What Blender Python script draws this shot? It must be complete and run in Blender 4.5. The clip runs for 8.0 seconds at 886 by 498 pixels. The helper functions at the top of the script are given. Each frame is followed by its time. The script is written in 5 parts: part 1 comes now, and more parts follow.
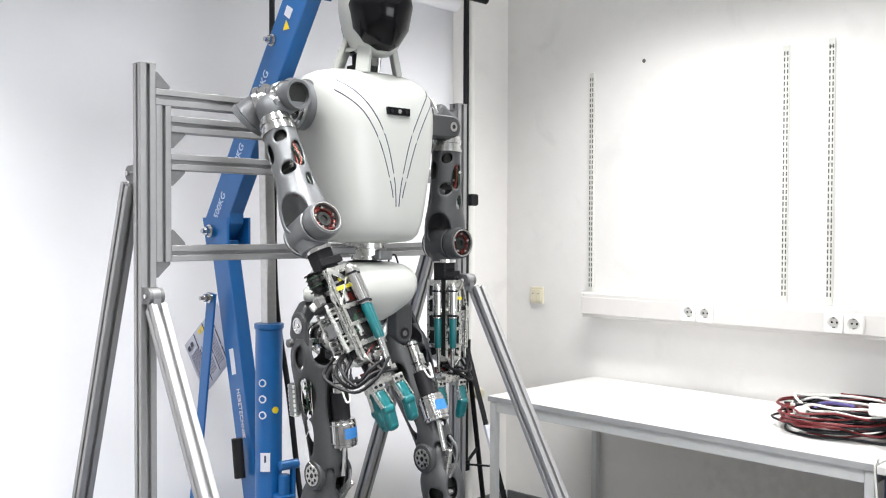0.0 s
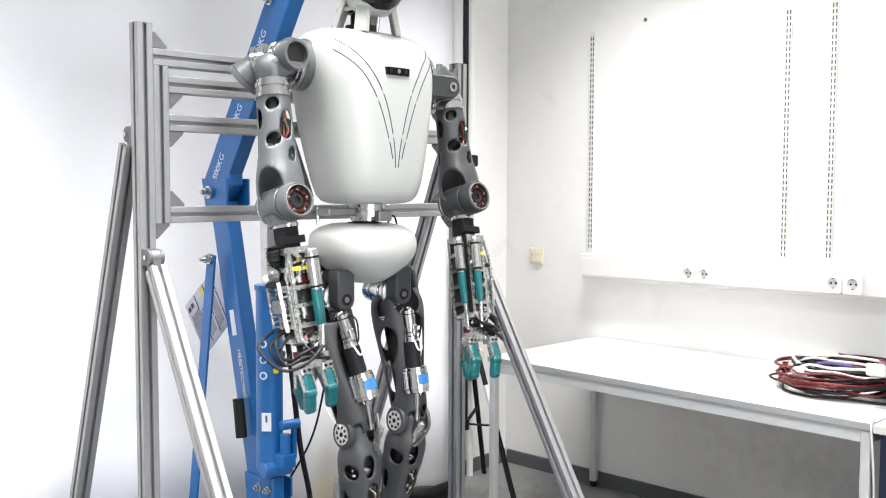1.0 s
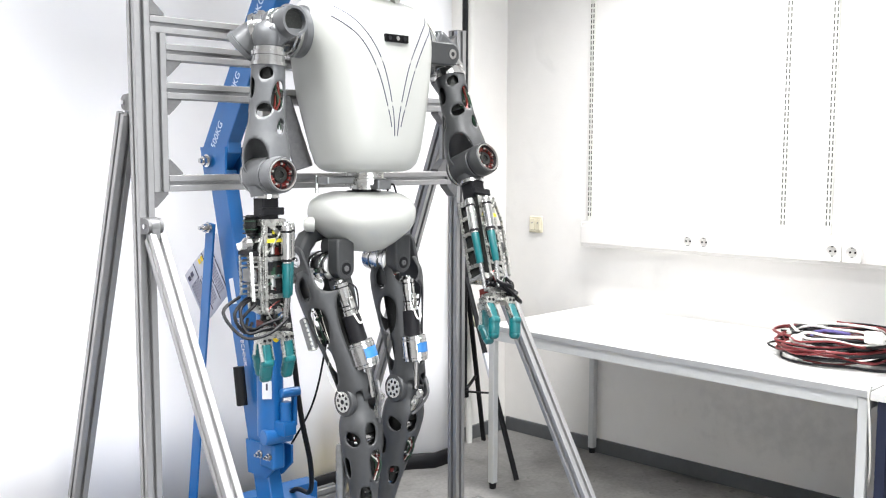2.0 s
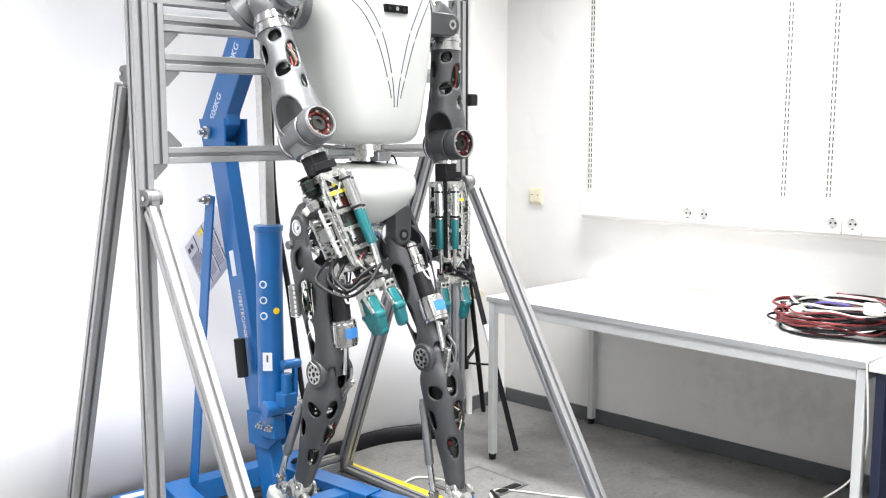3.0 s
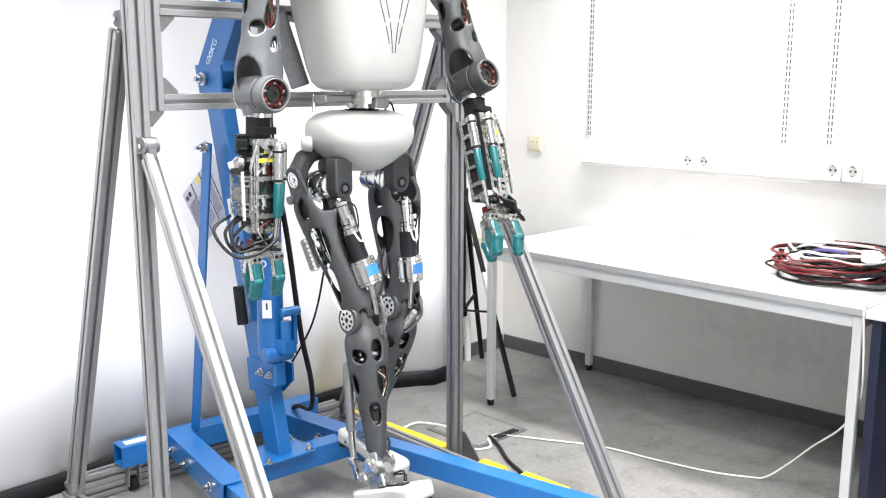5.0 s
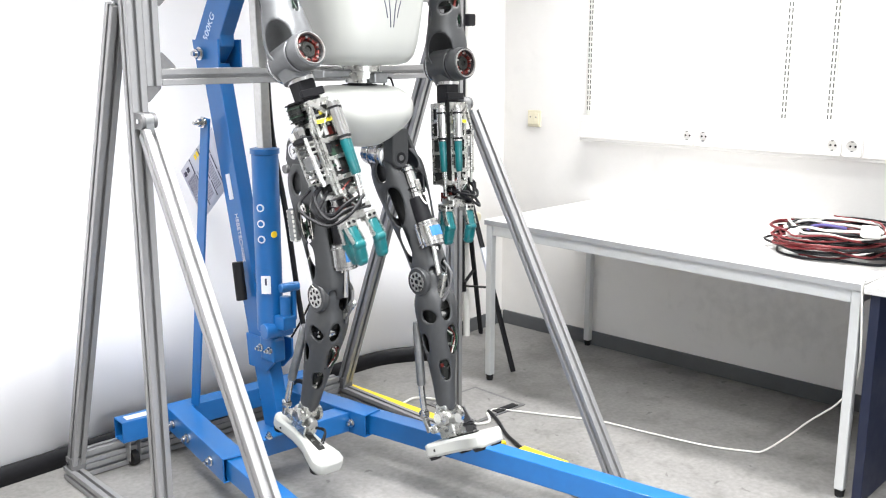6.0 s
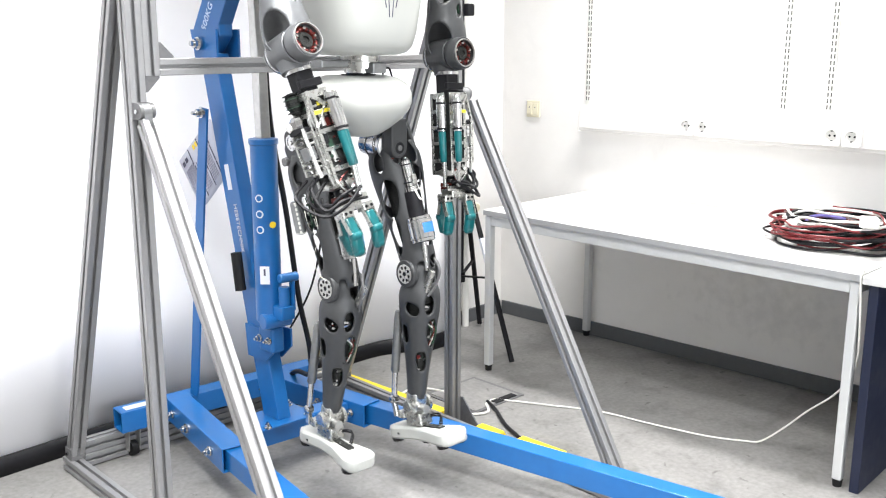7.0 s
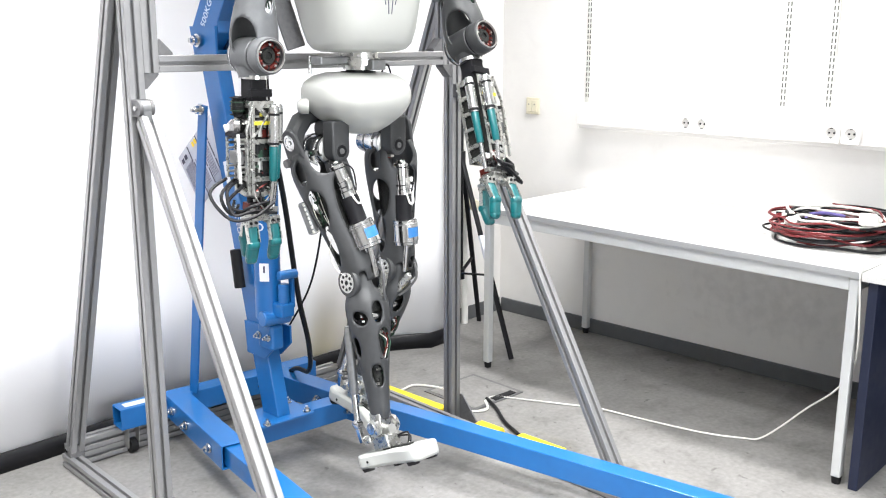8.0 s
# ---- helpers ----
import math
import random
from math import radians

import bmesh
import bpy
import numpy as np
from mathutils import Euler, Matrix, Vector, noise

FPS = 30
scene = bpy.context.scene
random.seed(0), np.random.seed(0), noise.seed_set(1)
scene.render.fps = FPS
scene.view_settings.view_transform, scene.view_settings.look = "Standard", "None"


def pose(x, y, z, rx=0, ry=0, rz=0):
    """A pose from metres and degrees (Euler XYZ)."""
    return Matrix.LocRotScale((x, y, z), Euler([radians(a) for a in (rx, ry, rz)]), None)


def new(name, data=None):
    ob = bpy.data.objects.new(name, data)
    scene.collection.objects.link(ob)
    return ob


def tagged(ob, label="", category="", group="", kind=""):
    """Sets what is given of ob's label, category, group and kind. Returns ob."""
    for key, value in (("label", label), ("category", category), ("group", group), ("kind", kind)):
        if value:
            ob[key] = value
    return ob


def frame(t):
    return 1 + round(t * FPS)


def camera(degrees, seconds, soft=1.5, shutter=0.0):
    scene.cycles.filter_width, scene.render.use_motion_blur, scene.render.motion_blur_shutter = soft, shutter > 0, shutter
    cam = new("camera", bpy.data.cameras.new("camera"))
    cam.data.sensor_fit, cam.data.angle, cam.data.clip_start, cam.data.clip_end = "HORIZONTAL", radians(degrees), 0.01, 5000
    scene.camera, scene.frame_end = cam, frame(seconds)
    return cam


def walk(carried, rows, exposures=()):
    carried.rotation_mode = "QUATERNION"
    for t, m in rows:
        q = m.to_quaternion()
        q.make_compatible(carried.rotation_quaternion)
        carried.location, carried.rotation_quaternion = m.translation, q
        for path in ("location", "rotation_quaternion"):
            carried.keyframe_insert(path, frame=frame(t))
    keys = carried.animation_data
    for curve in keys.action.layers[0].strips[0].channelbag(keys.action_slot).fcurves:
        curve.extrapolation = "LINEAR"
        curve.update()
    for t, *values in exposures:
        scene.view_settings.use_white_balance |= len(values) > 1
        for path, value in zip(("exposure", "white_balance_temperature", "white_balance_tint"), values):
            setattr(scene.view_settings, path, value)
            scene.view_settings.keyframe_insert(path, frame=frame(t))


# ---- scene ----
cam = camera(50.43, 8.0, soft=1.1, shutter=0.4)
# seconds, forward creep, yaw, pitch, roll
PATH = [
    (0.0, -0.006, -46.500, -1.321, -0.189), (0.5, -0.005, -46.516, -2.406, -0.186),
    (1.0, -0.004, -46.522, -3.689, -0.138), (1.5, -0.003, -46.545, -4.690, -0.112),
    (3.0, 0.000, -46.568, -7.319, -0.053), (3.5, 0.001, -46.580, -8.086, -0.041),
    (4.0, 0.002, -46.608, -8.975, -0.048), (4.5, 0.003, -46.631, -9.716, -0.049),
    (6.0, 0.005, -46.723, -12.004, 0.004), (6.5, 0.006, -46.770, -12.434, -0.008),
    (7.0, 0.006, -46.790, -12.590, -0.015), (7.5, 0.007, -46.809, -12.664, -0.024),
    (8.0, 0.007, -46.822, -12.767, -0.046)]
walk(cam, [(t, pose(0.725 * g, 0.688 * g, 1.43, 90 + p, r, y)) for t, g, y, p, r in PATH],
     [(0.0, -0.42), (1.0, -0.22), (2.0, -0.04), (4.0, 0.04), (8.0, 0.05)])

# ---- light ----
world = bpy.data.worlds.new("world")
scene.world = world
world.use_nodes = True
world.node_tree.nodes["Background"].inputs[0].default_value = (0.8, 0.87, 1.0, 1)
world.node_tree.nodes["Background"].inputs[1].default_value = 0.3


def ceiling_lamp(x, y, watts, sx, sy, spread=125, z=2.86):
    data = bpy.data.lights.new("ceiling_lamp", "AREA")
    data.shape, data.size, data.size_y, data.energy = "RECTANGLE", sx, sy, watts
    data.spread, data.color = radians(spread), (0.985, 0.98, 0.97)
    ob = new("ceiling_lamp", data)
    ob.location = (x, y, z)


ceiling_lamp(3.05, 1.75, 44, 0.25, 1.3, 108)
ceiling_lamp(0.5, 1.8, 60, 0.25, 1.5, 100)
ceiling_lamp(1.55, 1.4, 46, 0.25, 1.5, 112)
ceiling_lamp(0.9, 0.3, 43, 0.25, 1.5, 114)
ceiling_lamp(-0.9, 0.6, 20, 0.25, 1.5, 130)
ceiling_lamp(1.8, -1.2, 8, 0.25, 1.5, 140)
ceiling_lamp(-0.75, -1.2, 24, 0.25, 1.5, 140)


# unseen bluish fill behind the camera, added to brighten the lower backdrop
fill_light = bpy.data.lights.new("window_daylight", "AREA")
fill_light.shape, fill_light.size, fill_light.size_y, fill_light.energy, fill_light.color = "RECTANGLE", 2.6, 1.3, 118, (0.92, 0.96, 1.0)
fill_light_ob = new("window_daylight", fill_light)
fill_light_ob.matrix_basis = pose(1.0, -3.17, 1.45, 90, 0, 0)


# ---- materials ----
def mat(name, color, rough=0.5, metal=0.0, vary=0.08, scale=30.0, bump=0.0, bscale=None, big=0.0, coat=0.0, spec=0.5):
    """A surface with two scales of mottling, a roughness that follows them and a fine relief."""
    m = bpy.data.materials.new(name)
    m.use_nodes = True
    nt, b = m.node_tree, m.node_tree.nodes["Principled BSDF"]
    b.inputs["Roughness"].default_value, b.inputs["Metallic"].default_value = rough, metal
    b.inputs["Coat Weight"].default_value = coat
    b.inputs["Specular IOR Level"].default_value = spec
    b.inputs["Coat Roughness"].default_value = 0.12
    tc = nt.nodes.new("ShaderNodeTexCoord")
    n1 = nt.nodes.new("ShaderNodeTexNoise")
    n1.inputs["Scale"].default_value, n1.inputs["Detail"].default_value = scale, 6
    nt.links.new(tc.outputs["Object"], n1.inputs["Vector"])
    n2 = nt.nodes.new("ShaderNodeTexNoise")
    n2.inputs["Scale"].default_value, n2.inputs["Detail"].default_value = scale / 14, 4
    nt.links.new(tc.outputs["Object"], n2.inputs["Vector"])
    add = nt.nodes.new("ShaderNodeMath")
    add.operation = "MULTIPLY_ADD"
    nt.links.new(n2.outputs["Fac"], add.inputs[0])
    add.inputs[1].default_value = big / max(vary, 1e-4)
    nt.links.new(n1.outputs["Fac"], add.inputs[2])
    rng = nt.nodes.new("ShaderNodeMapRange")
    k = 1 + big / max(vary, 1e-4)
    rng.inputs[1].default_value, rng.inputs[2].default_value = 0.25 * k, 0.75 * k
    rng.inputs[3].default_value, rng.inputs[4].default_value = 1 - vary - big, 1 + vary + big
    nt.links.new(add.outputs[0], rng.inputs[0])
    mix = nt.nodes.new("ShaderNodeVectorMath")
    mix.operation = "SCALE"
    mix.inputs[0].default_value = color
    nt.links.new(rng.outputs[0], mix.inputs["Scale"])
    nt.links.new(mix.outputs[0], b.inputs["Base Color"])
    rr = nt.nodes.new("ShaderNodeMapRange")
    rr.inputs[3].default_value, rr.inputs[4].default_value = max(rough - 0.06, 0.03), min(rough + 0.1, 1)
    nt.links.new(n1.outputs["Fac"], rr.inputs[0])
    nt.links.new(rr.outputs[0], b.inputs["Roughness"])
    if bump:
        n3 = nt.nodes.new("ShaderNodeTexNoise")
        n3.inputs["Scale"].default_value, n3.inputs["Detail"].default_value = bscale or scale * 3, 3
        nt.links.new(tc.outputs["Object"], n3.inputs["Vector"])
        bp = nt.nodes.new("ShaderNodeBump")
        bp.inputs["Strength"].default_value, bp.inputs["Distance"].default_value = bump, 0.002
        nt.links.new(n3.outputs["Fac"], bp.inputs["Height"])
        nt.links.new(bp.outputs[0], b.inputs["Normal"])
    return m


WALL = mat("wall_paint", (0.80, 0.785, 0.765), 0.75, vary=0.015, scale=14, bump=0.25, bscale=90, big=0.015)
CEIL = mat("ceiling_paint", (0.8, 0.8, 0.79), 0.85, vary=0.02, scale=6)
FLOOR = mat("grey_linoleum", (0.222, 0.216, 0.210), 0.45, vary=0.22, scale=55, bump=0.14, bscale=170, big=0.12)



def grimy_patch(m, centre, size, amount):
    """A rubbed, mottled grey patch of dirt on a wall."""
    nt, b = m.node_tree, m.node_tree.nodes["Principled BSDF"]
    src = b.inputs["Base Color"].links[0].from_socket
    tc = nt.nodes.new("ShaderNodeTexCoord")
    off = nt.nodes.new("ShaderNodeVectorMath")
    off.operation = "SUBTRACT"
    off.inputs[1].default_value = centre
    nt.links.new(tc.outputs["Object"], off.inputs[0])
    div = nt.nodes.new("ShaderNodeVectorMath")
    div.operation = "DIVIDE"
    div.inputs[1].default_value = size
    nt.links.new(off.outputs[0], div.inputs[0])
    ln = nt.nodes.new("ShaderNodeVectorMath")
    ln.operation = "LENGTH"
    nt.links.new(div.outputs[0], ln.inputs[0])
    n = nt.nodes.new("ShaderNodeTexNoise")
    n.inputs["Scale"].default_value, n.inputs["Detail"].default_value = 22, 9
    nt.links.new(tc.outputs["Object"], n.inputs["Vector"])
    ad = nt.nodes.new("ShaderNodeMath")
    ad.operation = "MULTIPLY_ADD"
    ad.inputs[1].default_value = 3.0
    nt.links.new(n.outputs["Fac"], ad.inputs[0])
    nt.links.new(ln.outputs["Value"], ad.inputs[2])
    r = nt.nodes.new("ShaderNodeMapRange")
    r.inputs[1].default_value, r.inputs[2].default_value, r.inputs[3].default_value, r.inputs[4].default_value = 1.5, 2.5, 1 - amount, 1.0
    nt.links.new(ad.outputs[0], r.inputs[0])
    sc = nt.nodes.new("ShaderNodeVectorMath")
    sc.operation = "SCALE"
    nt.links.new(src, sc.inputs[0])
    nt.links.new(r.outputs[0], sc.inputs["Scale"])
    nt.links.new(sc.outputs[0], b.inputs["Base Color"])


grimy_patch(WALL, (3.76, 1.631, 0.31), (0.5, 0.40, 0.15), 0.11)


def scuffed(m, amount, scale, low, high):
    """Adds scattered dark scuffs and dirt to a surface."""
    nt, b = m.node_tree, m.node_tree.nodes["Principled BSDF"]
    src = b.inputs["Base Color"].links[0].from_socket
    tc = nt.nodes.new("ShaderNodeTexCoord")
    n = nt.nodes.new("ShaderNodeTexNoise")
    n.inputs["Scale"].default_value, n.inputs["Detail"].default_value, n.inputs["Distortion"].default_value = scale, 8, 0.6
    nt.links.new(tc.outputs["Object"], n.inputs["Vector"])
    r = nt.nodes.new("ShaderNodeMapRange")
    r.inputs[1].default_value, r.inputs[2].default_value, r.inputs[3].default_value, r.inputs[4].default_value = low, high, 1.0, 1 - amount
    nt.links.new(n.outputs["Fac"], r.inputs[0])
    sc = nt.nodes.new("ShaderNodeVectorMath")
    sc.operation = "SCALE"
    nt.links.new(src, sc.inputs[0])
    nt.links.new(r.outputs[0], sc.inputs["Scale"])
    nt.links.new(sc.outputs[0], b.inputs["Base Color"])


scuffed(FLOOR, 0.28, 3.2, 0.54, 0.70)
scuffed(FLOOR, 0.45, 21.0, 0.66, 0.72)
scuffed(FLOOR, 0.20, 8.0, 0.52, 0.66)
scuffed(WALL, 0.06, 4.0, 0.60, 0.72)
RUBBER_BASE = mat("grey_baseboard", (0.10, 0.105, 0.11), 0.55, vary=0.08, scale=20)
PAPER = mat("backdrop_paper", (0.90, 0.90, 0.93), 0.8, vary=0.012, scale=5, big=0.02)
BLACK = mat("black_plastic", (0.010, 0.010, 0.012), 0.45, vary=0.15, scale=40, spec=0.2)
BLACK_RUBBER = mat("black_rubber", (0.010, 0.010, 0.011), 0.55, vary=0.15, scale=60, spec=0.25)
ALU = mat("anodised_aluminium", (0.33, 0.33, 0.335), 0.48, 0.75, vary=0.05, scale=60, big=0.03)
SLOT = mat("profile_slot", (0.28, 0.28, 0.28), 0.5, 0.7, vary=0.06, scale=60)
CAST = mat("cast_aluminium", (0.25, 0.255, 0.26), 0.42, 0.75, vary=0.12, scale=70, bump=0.2)
BRACKET = mat("dark_die_cast", (0.16, 0.16, 0.165), 0.5, 0.5, vary=0.15, scale=90, bump=0.4)
BLUE = mat("blue_enamel", (0.005, 0.112, 0.35), 0.33, vary=0.06, scale=25, bump=0.06, bscale=120, big=0.05, coat=0.3)
YELLOW = mat("yellow_paint", (0.85, 0.62, 0.02), 0.45, vary=0.06, scale=25, big=0.06)
CHROME = mat("polished_steel", (0.58, 0.58, 0.58), 0.14, 1.0, vary=0.05, scale=50)
STEEL = mat("zinc_steel", (0.55, 0.55, 0.54), 0.35, 0.9, vary=0.1, scale=60)
TABLE_TOP = mat("grey_laminate", (0.62, 0.615, 0.605), 0.4, vary=0.015, scale=30, big=0.01)
TABLE_EDGE = mat("grey_edge_band", (0.36, 0.365, 0.37), 0.45, vary=0.04, scale=40)
TABLE_LEG = mat("silver_grey_paint", (0.56, 0.57, 0.57), 0.42, 0.15, vary=0.03, scale=40)
WHITE_PL = mat("white_plastic", (0.80, 0.79, 0.76), 0.35, vary=0.02, scale=30)
IVORY = mat("ivory_plastic", (0.74, 0.69, 0.53), 0.35, vary=0.02, scale=30)
TRUNK = mat("white_trunking", (0.70, 0.68, 0.66), 0.45, vary=0.02, scale=20)
STRIP_PAINT = mat("white_rail", (0.66, 0.66, 0.62), 0.45, vary=0.03, scale=40)
NAVY = mat("navy_panel", (0.007, 0.011, 0.032), 0.45, vary=0.1, scale=30)
RED_CABLE = mat("red_cable", (0.15, 0.010, 0.013), 0.4, vary=0.1, scale=40)
WHITE_CABLE = mat("white_cable", (0.75, 0.74, 0.70), 0.4, vary=0.05, scale=40)
BLUE_CABLE = mat("violet_cable", (0.12, 0.10, 0.32), 0.4, vary=0.05, scale=40)
LABEL = mat("printed_label", (0.66, 0.68, 0.74), 0.5, vary=0.03, scale=40)
SHEET_PAPER = mat("printed_sheet", (0.52, 0.54, 0.63), 0.55, vary=0.06, scale=30, big=0.05)
SHEET_INK = mat("grey_print", (0.20, 0.20, 0.27), 0.6, vary=0.2, scale=90)
RAIL_SLOT = mat("rail_slot_grey", (0.10, 0.10, 0.095), 0.7, vary=0.1, scale=40)
PALE_INK = mat("pale_lettering", (0.55, 0.68, 0.85), 0.5, vary=0.03, scale=40)
INK = mat("dark_ink", (0.05, 0.05, 0.09), 0.6, vary=0.1, scale=40)


# ---- building helpers ----
def part(name, bm, material, parent=None, label="", smooth=False, bevel=0.0, at=None):
    """Links a bmesh as one mesh object, under a thing or part where one is given."""
    bmesh.ops.recalc_face_normals(bm, faces=bm.faces)
    me = bpy.data.meshes.new(name)
    bm.to_mesh(me)
    bm.free()
    me.materials.append(material)
    ob = new(name, me)
    if parent:
        ob.parent = parent
    if at is not None:
        ob.matrix_basis = at
    if label:
        tagged(ob, label)
    if smooth:
        me.shade_smooth()
        me.set_sharp_from_angle(angle=radians(38))
    if bevel:
        md = ob.modifiers.new("edge", "BEVEL")
        md.width, md.segments, md.limit_method, md.angle_limit = bevel, 2, "ANGLE", radians(40)
    return ob


def thing(name, m, label, category, group="", kind=""):
    ob = new(name)
    ob.empty_display_size = 0.1
    ob.matrix_basis = m
    return tagged(ob, label, category, group, kind)


def box(bm, c, s, m=None):
    """A block with centre c and size s, turned by m."""
    r = bmesh.ops.create_cube(bm, size=1)
    t = Matrix.Translation(c) @ Matrix.Diagonal((*s, 1))
    bmesh.ops.transform(bm, matrix=(m @ t) if m else t, verts=r["verts"])
    return bm


def frame_along(p0, p1, twist=0):
    """A pose at p0 with z towards p1."""
    d = Vector(p1) - Vector(p0)
    return Matrix.Translation(p0) @ d.to_track_quat("Z", "Y").to_matrix().to_4x4() @ pose(0, 0, 0, 0, 0, twist)


def beam(bm, p0, p1, w, h, twist=0):
    """A square bar from p0 to p1."""
    n = (Vector(p1) - Vector(p0)).length
    return box(bm, (0, 0, n / 2), (w, h, n), frame_along(p0, p1, twist))


def cyl(bm, p0, p1, r0, r1=None, seg=24):
    """A round bar from p0 to p1."""
    n = (Vector(p1) - Vector(p0)).length
    r = bmesh.ops.create_cone(bm, cap_ends=True, segments=seg, radius1=r0, radius2=r0 if r1 is None else r1, depth=n)
    bmesh.ops.transform(bm, matrix=frame_along(p0, p1) @ Matrix.Translation((0, 0, n / 2)), verts=r["verts"])
    return bm


def spun(bm, p0, p1, rows, seg=28):
    """A turned body along p0 p1: rows of (share of the length, radius)."""
    n = (Vector(p1) - Vector(p0)).length
    m = frame_along(p0, p1)
    rings = []
    for s, r in rows:
        rings.append([bm.verts.new(m @ Vector((r * math.cos(a), r * math.sin(a), s * n)))
                      for a in (2 * math.pi * i / seg for i in range(seg))])
    for a, b in zip(rings, rings[1:]):
        for i in range(seg):
            bm.faces.new((a[i], a[(i + 1) % seg], b[(i + 1) % seg], b[i]))
    if rows[0] != rows[-1]:
        bm.faces.new(rings[0][::-1])
        bm.faces.new(rings[-1])
    return bm


def smooth_line(pts, n=6):
    """Points on a smooth line through pts."""
    p = [Vector(q) for q in pts]
    out = []
    for i in range(len(p) - 1):
        a, b, c, d = p[max(i - 1, 0)], p[i], p[i + 1], p[min(i + 2, len(p) - 1)]
        for k in range(n):
            t = k / n
            out.append(0.5 * ((2 * b) + (c - a) * t + (2 * a - 5 * b + 4 * c - d) * t * t + (3 * b - a - 3 * c + d) * t ** 3))
    return out + [p[-1]]


def hose(bm, pts, r, n=6, seg=8):
    """A round cable through pts."""
    line = smooth_line(pts, n)
    prev, rings = None, []
    for i, q in enumerate(line):
        d = (line[min(i + 1, len(line) - 1)] - line[max(i - 1, 0)]).normalized()
        side = d.orthogonal().normalized() if prev is None else (prev - d * prev.dot(d)).normalized()
        prev = side
        up = d.cross(side)
        rings.append([bm.verts.new(q + r * (math.cos(a) * side + math.sin(a) * up))
                      for a in (2 * math.pi * k / seg for k in range(seg))])
    for a, b in zip(rings, rings[1:]):
        for k in range(seg):
            bm.faces.new((a[k], a[(k + 1) % seg], b[(k + 1) % seg], b[k]))
    bm.faces.new(rings[0][::-1])
    bm.faces.new(rings[-1])
    return bm


def prism(bm, outline, depth, m=None):
    """An outline of (x, y) raised by depth along z."""
    lo = [bm.verts.new((x, y, 0)) for x, y in outline]
    hi = [bm.verts.new((x, y, depth)) for x, y in outline]
    n = len(outline)
    bm.faces.new(lo[::-1])
    bm.faces.new(hi)
    for i in range(n):
        bm.faces.new((lo[i], lo[(i + 1) % n], hi[(i + 1) % n], hi[i]))
    if m:
        bmesh.ops.transform(bm, matrix=m, verts=lo + hi)
    return bm


def B():
    return bmesh.new()


# ---- the room ----
WX, WY, CZ = 3.76, 3.11, 2.9
X0, Y0 = -2.6, -3.2
fl = part("floor", box(B(), ((X0 + WX) / 2, (Y0 + WY) / 2, -0.05), (WX - X0 + 0.4, WY - Y0 + 0.4, 0.1)), FLOOR)
tagged(fl, "scuffed grey mottled linoleum floor", "floor", kind="structure")
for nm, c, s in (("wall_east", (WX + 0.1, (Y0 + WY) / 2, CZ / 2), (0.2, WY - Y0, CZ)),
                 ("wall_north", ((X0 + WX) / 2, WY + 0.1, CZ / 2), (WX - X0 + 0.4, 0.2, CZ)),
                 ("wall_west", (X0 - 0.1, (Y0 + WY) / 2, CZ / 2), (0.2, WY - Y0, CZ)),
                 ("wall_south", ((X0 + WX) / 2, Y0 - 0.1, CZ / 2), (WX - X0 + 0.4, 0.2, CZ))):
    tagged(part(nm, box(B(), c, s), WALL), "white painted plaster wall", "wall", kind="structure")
tagged(part("ceiling", box(B(), ((X0 + WX) / 2, (Y0 + WY) / 2, CZ + 0.05), (WX - X0 + 0.4, WY - Y0 + 0.4, 0.1)), CEIL),
       "plain white ceiling", "ceiling", kind="structure")
bb = B()
box(bb, (WX - 0.007, (Y0 + WY) / 2 - 0.01, 0.035), (0.014, WY - Y0 - 0.02, 0.07))
box(bb, ((X0 + WX) / 2, WY - 0.007, 0.035), (WX - X0 - 0.03, 0.014, 0.07))
tagged(part("baseboard", bb, RUBBER_BASE, bevel=0.003), "dark grey rubber skirting along the walls", "baseboard", kind="structure")
hole = B()
cyl(hole, (WX - 0.002, 2.304, 2.194), (WX + 0.004, 2.304, 2.194), 0.009)
tagged(part("wall_plug", hole, BRACKET), "small dark screw plug in the white wall", "wall plug")

# floor hatch
hatch = thing("floor_hatch", pose(2.752, 2.407, 0, 0, 0, -3), "square floor box lid in a dark metal frame", "floor box")
fr = B()
for dx, dy, sx, sy in ((0, 0.136, 0.288, 0.014), (0, -0.136, 0.288, 0.014), (0.137, 0, 0.014, 0.258), (-0.137, 0, 0.014, 0.258)):
    box(fr, (dx, dy, 0.002), (sx, sy, 0.004))
part("frame", fr, BRACKET, hatch)
part("lid", box(B(), (0, 0, 0.0025), (0.256, 0.256, 0.005)), FLOOR, hatch)
nt_ = B()
box(nt_, (0.05, -0.118, 0.006), (0.12, 0.03, 0.004))
part("cable_outlet", nt_, BLACK, hatch)

# ---- wall fittings ----
trunk = thing("cable_trunking", pose(WX - 0.077, 0.884, 1.008), "long white wall trunking running above the table", "cable duct")
tb = B()
box(tb, (0.0385, 0.172, 0.057), (0.077, 3.055, 0.114))
part("duct", tb, TRUNK, trunk, bevel=0.004)
part("cover", box(B(), (-0.003, 0.172, 0.056), (0.006, 3.055, 0.080)), TRUNK, trunk, bevel=0.002)
part("end_cap", box(B(), (0.0375, 1.701, 0.057), (0.079, 0.006, 0.118)), WHITE_PL, trunk, bevel=0.002)


